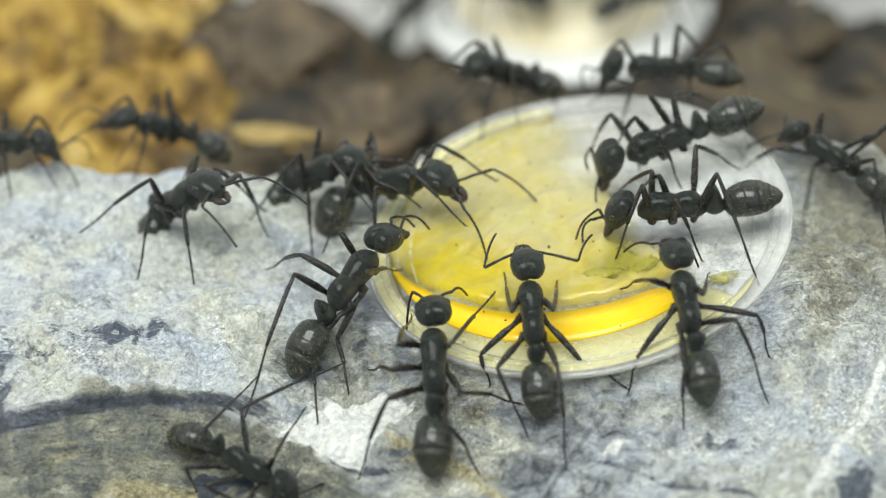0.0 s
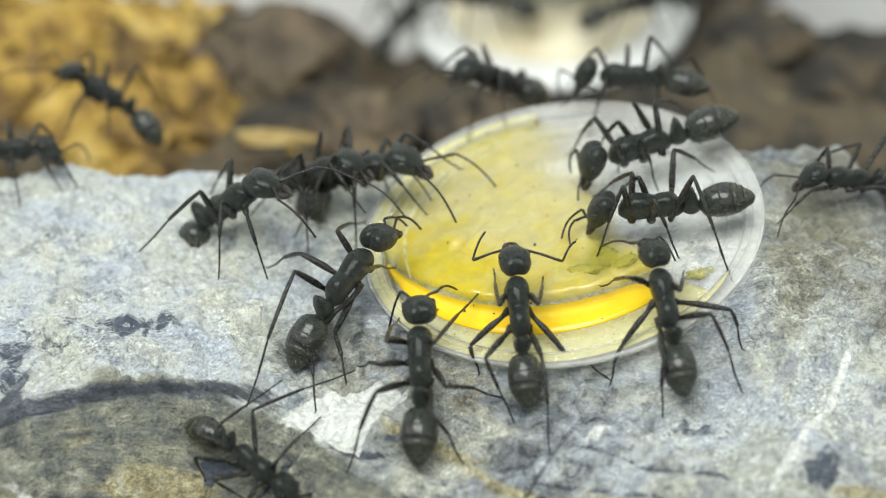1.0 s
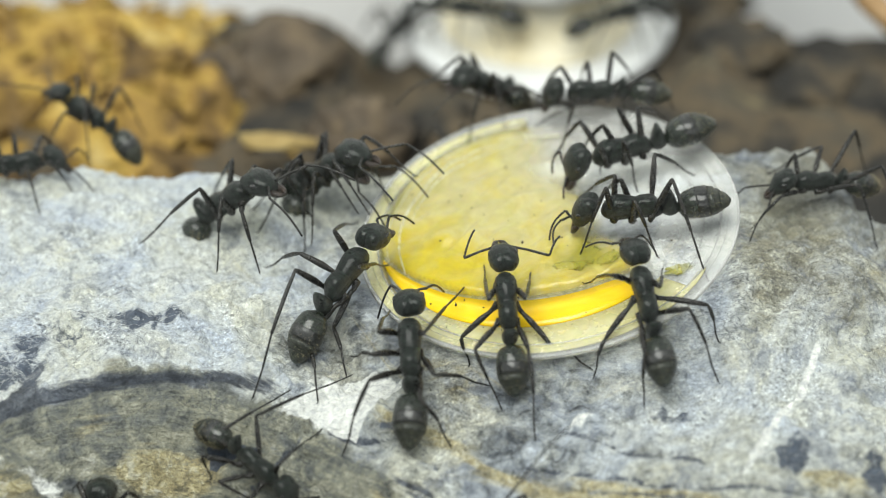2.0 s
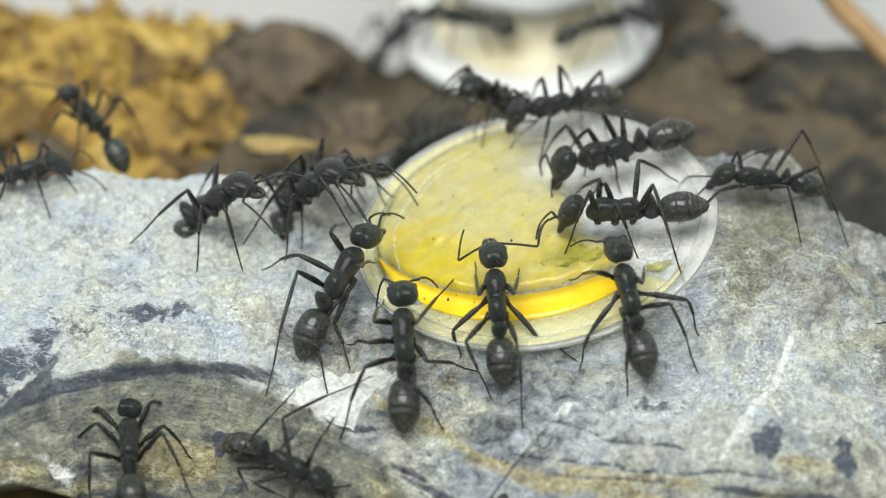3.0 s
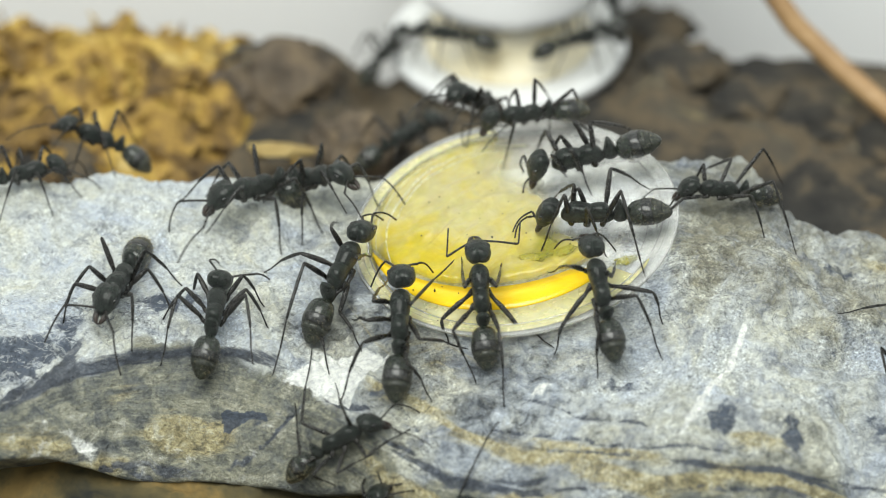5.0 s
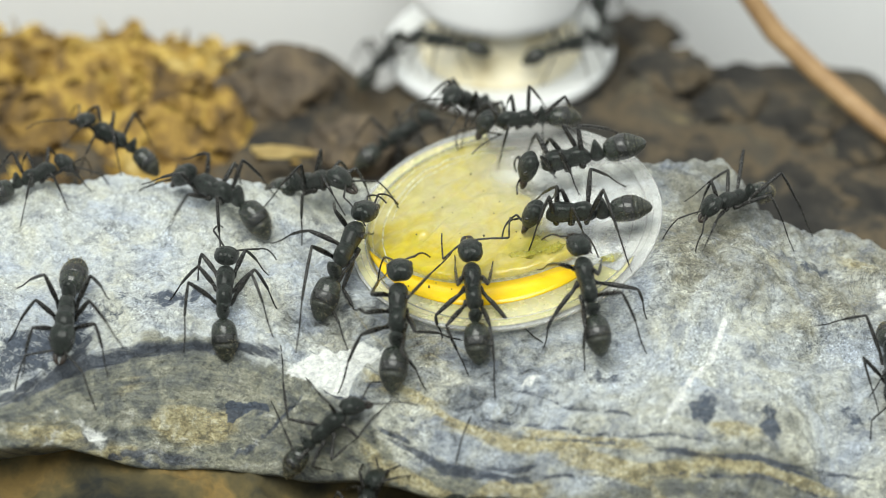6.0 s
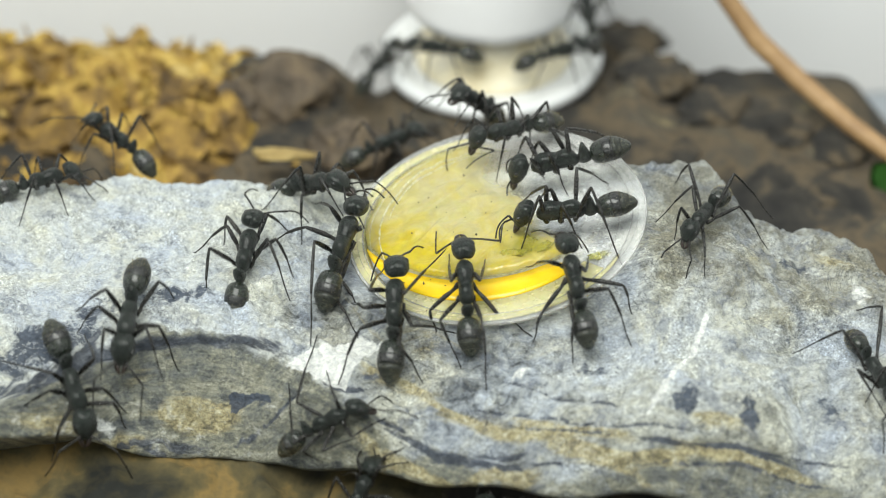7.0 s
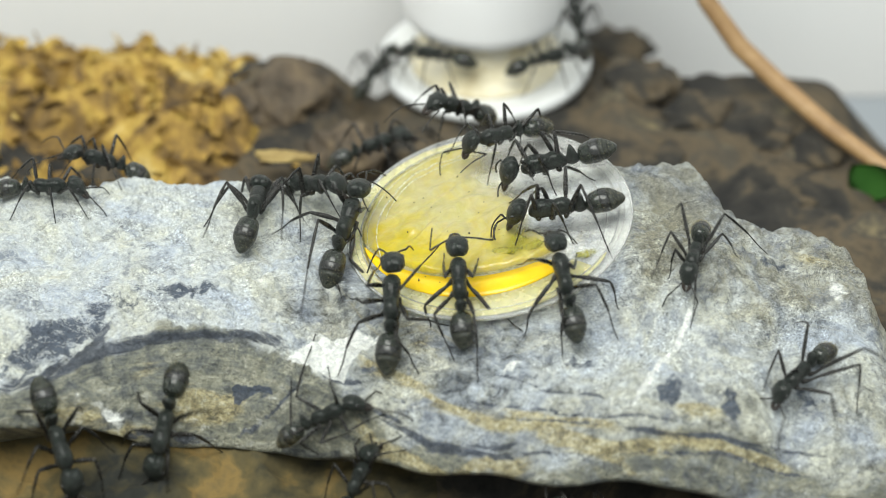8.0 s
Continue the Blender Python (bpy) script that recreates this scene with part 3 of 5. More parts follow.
def build_cup():
    cup = new("jelly_dish")
    cup.matrix_basis = CUP_POSE
    tagged(cup, "shallow clear plastic dish of yellow jelly tilted on the slab", "dish")
    bm = bmesh.new()
    lathe(bm, [(0.01, -1.05), (10.4, -1.05), (11.0, -.9), (11.5, -.62), (12.6, -.46), (13.0, -.36), (13.12, -.15), (13.05, .02), (12.85, .08), (12.6, .02), (12.05, -.02), (11.85, -.08), (11.7, -.4),
               (11.35, -.48), (10.9, -.5), (10.68, -.6), (10.5, -.72), (0.01, -.74)], 160)
    part("dish_body", bm, M_CUP, cup, "frosted clear plastic dish with a flat rim").visible_shadow = False
    k, rs = 168, [0.02] + [11.6 * (j / 60) for j in range(1, 61)]
    ang = [2 * math.pi * i / k for i in range(k)]
    bm = bmesh.new()
    rings = [[bm.verts.new((r * math.cos(a), r * math.sin(a), float(jelly_top(r * math.cos(a), r * math.sin(a))))) for a in ang] for r in rs]
    rings.append([bm.verts.new((11.5 * math.cos(a), 11.5 * math.sin(a), -.6)) for a in ang])
    ring_skin(bm, rings, False)
    ob = part("jelly", bm, M_JELLY, cup, "pale yellow translucent jelly")
    co = np.empty(len(ob.data.vertices) * 3, np.float32)
    ob.data.vertices.foreach_get("co", co)
    x, y = co[0::3] / MM, co[1::3] / MM
    rich = 0.55 * spot(x, y, -9, -1.5, 4, 5) + 0.3 * spot(x, y, -4, -4, 7, 3) + 0.4 * np.exp(-((y + 5.4) / 1.6) ** 2) + 0.15 * spot(x, y, 2, -2, 4, 3)
    far, near = jelly_body(x, y)
    ob.data.attributes.new("cover", "FLOAT", "POINT").data.foreach_set("value", (0.84 * np.clip(far * 1.1, 0, 1) * np.clip(near * 1.4, 0, 1)).astype(np.float32))
    olive = 0.9 * spot(x, y, 2.3, -3.9, 2.8, 1.1, 6) + 0.6 * spot(x, y, 2.6, -2.6, 0.9, 2.4)
    ob.data.attributes.new("olive", "FLOAT", "POINT").data.foreach_set("value", olive.astype(np.float32))
    ob.data.attributes.new("rich", "FLOAT", "POINT").data.foreach_set("value", rich.astype(np.float32))
    bm = bmesh.new()
    rows = []
    for j in range(91):
        x = -11.5 + 18.3 * j / 90
        low, high = 1.6 - math.sqrt(121 - (x + .9) ** 2), 5.5 - math.sqrt(151 - (x + 1) ** 2)
        high += (low - high) * (0.97 * min(max((x - 3.6) / 3.2, 0), 1) ** 2)
        low, high = min(low, high - .06), high
        rows.append([bm.verts.new((x, y, z)) for y, z in ((low, -.6), (low + .02, -.4), (low + .25 * (high - low), -.3), (low + .6 * (high - low), -.29), (high, -.36), (high, -.62))])
    ring_skin(bm, rows)
    part("syrup", bm, M_SYRUP, cup, "bright amber syrup pooled along the near wall")
    # added film that colours the rim with the jelly's scattered light
    bm = bmesh.new()
    arc_band(bm, 96, 330, lambda s, a: [(r, z) for w in (.8 * math.sin(math.pi * s) ** .6,) for r, z in ((11.45, -.44), (11.78, -.2), (11.95, .02), (12.05 + w, .1), (12.1 + w, .04))])
    part("glow_film", bm, M_GLOW, cup, "thin cream-yellow film on the rim, tinted as jelly light in the plastic")
    bm = bmesh.new()

    def shore(s, a):
        c, sn = math.cos(a), math.sin(a)
        b = .9 * c - 1.6 * sn
        inner = min(-b + math.sqrt(b * b + 121 - 3.37), 11.5)
        return ((inner, -.62), (inner + .05, -.46), (inner + .7 * (11.62 - inner), -.43), (11.66, -.38), (11.66, -.6))
    # the same scattered-light tint, carried over the floor by the near wall
    arc_band(bm, 196, 322, shore)
    part("glow_film", bm, M_GLOW, cup, "thin cream-yellow film on the dish floor, tinted as jelly light in the plastic")
    for r, thick, z in ((10.6, .05, -.56), (11.84, .08, -.05), (12.35, .04, .03), (13.0, .09, -.06)):
        bm = bmesh.new()
        lathe(bm, [(r + thick * math.cos(2 * math.pi * j / 8), z + thick * math.sin(2 * math.pi * j / 8)) for j in range(9)], 128)
        bmesh.ops.remove_doubles(bm, verts=bm.verts, dist=.001)
        part("rim_bead", bm, M_CUP, cup)
    # thin pale arcs that stand for highlights of the dish's inner wall
    for r, first, last, wide in ((10.35, 84, 206, .12), (9.75, 92, 168, .08), (11.2, 110, 190, .07)):
        bm = bmesh.new()

        def section(s, a):
            w = wide * math.sin(math.pi * min(max(s, .02), .98)) ** .5
            z = float(jelly_top(r * math.cos(a), r * math.sin(a)))
            return [(r + w, z - .08), (r + .6 * w, z + .05), (r - .5 * w, z + .06), (r - w, z - .06)]
        arc_band(bm, first, last, section)
        part("highlight_arc", bm, M_HIGHLIGHT, cup, "pale raised arc on the jelly, standing for a highlight")
    rnd = random.Random(12)
    for x, y, wide, deep, turn in LUMPS:
        bm = bmesh.new()
        bmesh.ops.create_icosphere(bm, subdivisions=3, radius=1)
        for v in bm.verts:
            v.co *= 1 + 0.7 * noise.noise(v.co * 1.6 + Vector((x, y, 3))) + 0.45 * noise.noise(v.co * 3.5 + Vector((y, x, 0)))
        bmesh.ops.transform(bm, matrix=pose(x, y, float(jelly_top(x, y)), 0, 0, turn) @ Matrix.Diagonal((wide, deep, .14, 1)), verts=bm.verts)
        part("jelly_lump", bm, M_OLIVE, cup, "olive lump of thicker jelly")
    for i in range(46):
        r, a = 12.4 * math.sqrt(rnd.random()), rnd.uniform(0, 2 * math.pi)
        x, y = r * math.cos(a), r * math.sin(a)
        bm = bmesh.new()
        size = rnd.uniform(.04, .1)
        floor = .05 if r > 11.8 else max(float(jelly_top(x, y)), -.28 if y < -6 else -.5)
        bmesh.ops.create_icosphere(bm, subdivisions=1, radius=size, matrix=Matrix.Translation((x, y, floor + size * .4)) @ Matrix.Diagonal((1, rnd.uniform(.5, 1.6), .6, 1)))
        part("crumb", bm, M_CRUMB, cup)
    return cup


build_cup()


# ---- ants ----
def body_meshes():
    made = {}

    def keep(name, bm, mat):
        ob = part(name, bm, mat)
        made[name] = ob.data
        bpy.data.objects.remove(ob)

    bm = bmesh.new()
    loft(bm, [(-1.15, 0, .2, .18), (-1.08, .02, .5, .38), (-.85, .03, .8, .6), (-.5, .03, .97, .74), (0, .02, 1.0, .78), (.4, 0, .9, .7), (.75, -.06, .7, .54), (1.0, -.12, .48, .38), (1.15, -.15, .25, .2)], 20, 0.92)
    for v in bm.verts:
        if v.co.x < -.7 and abs(v.co.y) < .45:
            v.co.x += .22 * (1 - abs(v.co.y) / .45)
    keep("head", bm, M_BODY)
    bm = bmesh.new()
    bmesh.ops.create_icosphere(bm, subdivisions=2, radius=1, matrix=Matrix.Diagonal((.24, .12, .2, 1)))
    keep("eye", bm, M_EYE)
    bm = bmesh.new()
    tube(bm, [(0, .1, 0), (.26, .14, -.02), (.52, .08, -.05), (.72, -.06, -.08), (.84, -.18, -.1)], [.2, .24, .2, .13, .04], 8)
    keep("mandible", bm, M_JAW)
    bm = bmesh.new()
    loft(bm, [(2.05, -.1, .2, .22), (1.9, -.02, .42, .42), (1.65, .06, .62, .62), (1.3, .12, .73, .78), (.95, .16, .75, .85), (.55, .14, .71, .82), (.2, .11, .67, .77), (-.08, .07, .635, .73), (-.2, .05, .615, .7),
              (-.34, .08, .625, .73), (-.65, .12, .63, .78), (-1.05, .13, .64, .8), (-1.38, .07, .62, .75), (-1.58, -.03, .55, .62), (-1.75, -.12, .42, .44), (-1.95, -.2, .24, .26)], 20, 0.86)
    keep("mesosoma", bm, M_BODY)
    bm = bmesh.new()
    loft(bm, [(-1.8, -.22, .18, .18), (-1.98, -.12, .36, .42), (-2.18, .1, .5, .76), (-2.4, .28, .56, .98), (-2.56, .26, .54, .92), (-2.74, .06, .46, .66), (-2.9, -.18, .26, .3), (-3.05, -.24, .18, .18)], 16, 0.9)
    keep("petiole", bm, M_BODY)
    bm = bmesh.new()
    loft(bm, [(.4, .05, .12, .12), (.1, .02, .2, .2), (-.04, .05, .46, .46), (-.2, .1, .74, .74), (-.45, .14, .93, .92), (-.8, .16, 1.03, 1.01), (-1.1, .16, 1.08, 1.05), (-1.35, .16, 1.11, 1.08), (-1.6, .15, 1.12, 1.08),
              (-1.95, .13, 1.1, 1.06), (-2.3, .09, 1.03, .99), (-2.5, .06, .97, .92), (-2.54, .05, .92, .87), (-2.85, .0, .77, .73), (-2.89, 0, .72, .68), (-3.2, -.07, .55, .52), (-3.42, -.11, .38, .36), (-3.54, -.14, .2, .2), (-3.6, -.16, .06, .06)], 22)
    keep("gaster", bm, M_GASTER)
    bm = bmesh.new()
    loft(bm, [(-1.25, .16, .95, .93), (-1.3, .16, 1.115, 1.085), (-1.45, .16, 1.13, 1.1), (-1.7, .15, 1.135, 1.1), (-1.95, .13, 1.125, 1.085), (-2.1, .11, 1.09, 1.05), (-2.14, .1, .95, .92)], 22)
    keep("tergite", bm, M_TERGITE)
    bm = bmesh.new()
    loft(bm, [(-2.16, .1, .96, .92), (-2.2, .1, 1.06, 1.02), (-2.48, .06, .99, .95), (-2.53, .05, .94, .9), (-2.84, .0, .79, .75), (-2.88, 0, .74, .7), (-3.18, -.07, .575, .545), (-3.4, -.11, .415, .395), (-3.47, -.12, .25, .25)], 22)
    keep("rear_segment", bm, M_REAR)
    bm = bmesh.new()
    rnd = random.Random(5)
    for i in range(260):
        x, a = rnd.uniform(-3.4, -.5), rnd.uniform(0, 2 * math.pi)
        r = np.interp(x, (-3.6, -3.2, -2.4, -1.7, -.8, -.3), (.14, .52, 1.0, 1.12, 1.03, .82))
        p = Vector((x, r * math.cos(a), .1 + r * .96 * math.sin(a)))
        d = (Vector((-.5, math.cos(a), math.sin(a))) + Vector([rnd.uniform(-.4, .4) for j in range(3)])).normalized()
        side = d.cross(Vector((1, .3, .2))).normalized() * .02
        bm.faces.new([bm.verts.new(q) for q in (p + side, p - side, p + d * rnd.uniform(.16, .32))])
    keep("hairs", bm, M_HAIR)
    for name, x, zc, ry in (("segment_margin", -2.16, .1, 1.085), ("segment_rim", -2.52, .05, .985), ("segment_edge", -2.87, 0, .79)):
        bm = bmesh.new()
        loft(bm, [(x + .05, zc, ry * .9, ry * .88), (x + .03, zc, ry, ry * .96), (x - .03, zc, ry * .99, ry * .95), (x - .05, zc, ry * .9, ry * .88)], 22)
        keep(name, bm, M_BAND)
    return made


BODY = body_meshes()
LEGS = ((1.25, .5, -.42, 2.5, 2.2, 2.1), (.05, .52, -.55, 2.6, 2.4, 2.3), (-1.15, .5, -.5, 3.3, 3.1, 2.7))
STANCE = ((4.3, 2.7), (.5, 4.3), (-4.6, 3.7))


def leg_part(ant, base, foot, lengths, up, side, knee=None):
    """A leg from its hip to a foothold; femur > tibia, tarsus. The knee is held high unless it is given. The leg's own space has its origin at the hip."""
    reach = foot - base
    fem, tib, tar = lengths
    along = reach.normalized()
    lift = up + Vector((0, 0.35 * side, 0))
    lift = (lift - along * lift.dot(along)).normalized()
    if knee is None:
        far = tib + tar * 0.92
        d = reach.length
        if d > (fem + far) * 0.985:
            grow = d / ((fem + far) * 0.985)
            fem, tib, tar, far = fem * grow, tib * grow, tar * grow, far * grow
        d = max(d, abs(fem - far) * 1.05 + 0.05)
        a = (fem * fem + d * d - far * far) / (2 * d)
        knee = along * a + lift * math.sqrt(max(fem * fem - a * a, 0.01))
    else:
        knee = knee - base
    ankle = knee + (reach - knee) * (tib / (tib + tar)) + lift * 0.1 * tar - along * 0.05 * tar
    bm = bmesh.new()
    tube(bm, [(0, -.12 * side, .15), (.02, .06 * side, -.02), knee * .12 + Vector((0, .06 * side, -.1)), knee * .24, knee * .45 + lift * .05, knee * .75 + lift * .04, knee * .96, knee * 1.01], [.28, .29, .17, .15, .215, .19, .14, .08], 9)
    leg = part("leg", bm, M_LIMB, ant)
    leg.matrix_basis = Matrix.Translation(base * MM)
    bm = bmesh.new()
    tube(bm, [knee, knee.lerp(ankle, .08), knee.lerp(ankle, .35) + lift * .05, knee.lerp(ankle, .8) + lift * .03, ankle, ankle.lerp(knee, -.02)], [.09, .115, .14, .125, .1, .05], 8)
    part("tibia", bm, M_LIMB, leg)
    bm = bmesh.new()
    mid = ankle.lerp(reach, .55) - lift * .1
    pts, rad = [ankle], [.05]
    for a, b, q in ((ankle, mid, .075), (mid, mid.lerp(reach, .35), .07), (mid.lerp(reach, .35), mid.lerp(reach, .68), .066), (mid.lerp(reach, .68), reach, .062)):
        pts += [a.lerp(b, .12), a.lerp(b, .9), b.copy()]
        rad += [q * .85, q, q * .62]
    pts.append(reach + Vector((reach.x, reach.y, 0)).normalized() * .2)
    rad.append(.02)
    tube(bm, pts, rad, 6)
    part("tarsus", bm, M_LIMB, leg)
    return leg


def antenna_part(head, side, scape, tip):
    """Scape and beaded funiculus with an elbow; its own space has its origin at the socket."""
    bm = bmesh.new()
    tube(bm, [Vector(), scape * .1, scape * .5 + Vector((0, 0, .05)), scape * .95, scape], [.07, .085, .08, .095, .06], 7)
    reach = tip - scape
    d = reach.normalized()
    pts, rad = [scape], [.05]
    for j in range(1, 12):
        s = j / 11
        p = scape + reach * s + Vector((0, 0, .3)) * math.sin(math.pi * s)
        pts += [p - d * .13, p - d * .02]
        rad += [.088 - .002 * j, .064]
    tube(bm, pts, rad, 6)
    ob = part("antenna", bm, M_LIMB, head)
    ob.matrix_basis = Matrix.Translation(Vector((.8, .28 * side, .22)) * MM)
    return ob


def ant_matrix(row, scale=1.0):
    t, x, y, z, heading, pitch = row[:6]
    return Matrix.Translation(Vector((x, y, z)) * MM) @ Euler((0, 0, radians(heading))).to_matrix().to_4x4() @ Euler((0, radians(-pitch), 0)).to_matrix().to_4x4()


LABELS = ("black ant with raised head feeding at the dish edge", "black ant standing on the rim of the jelly dish", "black ant walking over the limestone slab",
          "black ant standing still among others on the slab", "black ant rearing at the mossy back edge of the slab", "black ant clinging to the layered front of the slab",
          "dark ant drinking at the white water feeder")


def build_ant(kind, scale, droop, rows, stance, seed, ground):
    rnd = random.Random(seed)
    ant = tagged(new("ant"), LABELS[kind], "ant", "ants of the colony")
    ant.scale = (scale, scale, scale)
    start = ant_matrix(rows[0] if stance else rows[len(rows) // 2])
    mesosoma = hang(new("mesosoma", BODY["mesosoma"]), ant)
    hang(new("petiole", BODY["petiole"]), ant)
    gaster = hang(new("gaster", BODY["gaster"]), ant, "banded gaster with pale hairs")
    gaster.matrix_basis = pose(-2.95 * MM, 0, -.24 * MM, 0, droop + rnd.uniform(-3, 3), rnd.uniform(-6, 6)) @ Matrix.Diagonal((.95, .95, .95, 1))
    tagged(hang(new("hairs", BODY["hairs"]), gaster), kind="stuff")
    hang(new("tergite", BODY["tergite"]), gaster, "glossy black band across the gaster")
    hang(new("rear_segment", BODY["rear_segment"]), gaster, "dull olive rear of the gaster")
    for name in ("segment_margin", "segment_rim", "segment_edge"):
        hang(new("segment_margin", BODY[name]), gaster, "pale rear margin of a gaster segment")
    head = hang(new("head", BODY["head"]), ant)
    head.matrix_basis = pose(3.1 * MM, 0, .08 * MM, 0, {0: 32, 1: 50}.get(kind, 38) + rnd.uniform(-6, 6), rnd.uniform(-10, 10)) @ Matrix.Diagonal((1.12, 1, 1, 1))
    for side in (1, -1):
        eye = hang(new("eye", BODY["eye"]), head)
        eye.matrix_basis = pose(.12 * MM, .86 * side * MM, .3 * MM, 0, 0, -18 * side)
        jaw = hang(new("mandible", BODY["mandible"]), head)
        jaw.matrix_basis = pose(.92 * MM, .2 * side * MM, -.16 * MM) @ Matrix.Diagonal((1, side, 1, 1))
    antennae = []
    to_head = head.matrix_basis.inverted()
    for k, side in enumerate((1, -1)):
        if stance and stance[1][k]:
            elbow, tip = (to_head @ (Vector(q) * MM) / MM - Vector((.8, .28 * side, .22)) for q in stance[1][k])
        else:
            out, fwd, droop = rnd.uniform(38, 66), rnd.uniform(-5, 30), rnd.uniform(-.75, -.25)
            elbow = Vector((math.cos(radians(out)), side * math.sin(radians(out)), rnd.uniform(.05, .4))).normalized() * 2.3
            tip = elbow + Vector((math.cos(radians(fwd)), side * math.sin(radians(fwd)), droop)).normalized() * 2.9
        antennae.append(antenna_part(head, side, elbow, tip))
    legs = []
    inverse = start.inverted()
    up = (inverse.to_3x3() @ Vector((0, 0, 1))).normalized()
    for side in (1, -1):
        for j, (bx, by, bz, *lengths) in enumerate(LEGS):
            base, knee = Vector((bx, by * side, bz)), None
            if stance and stance[0][j + (0 if side > 0 else 3)]:
                knee, foot = (Vector(q) for q in stance[0][j + (0 if side > 0 else 3)])
            else:
                fx, fy = STANCE[j]
                fx, fy = fx + rnd.uniform(-.8, .8), (fy + rnd.uniform(-.6, .6)) * side
                w = start @ (Vector((fx, fy, -2)) * scale * MM) / MM
                w.z = ground(w.x, w.y)
                foot = inverse @ (w * MM) / MM / scale
                if abs(foot.z + 2.4) > 2.2:
                    foot = Vector((fx, fy, -2.4))
            legs.append(leg_part(ant, base, foot, lengths, up, side, knee))
    return ant, legs, antennae, gaster


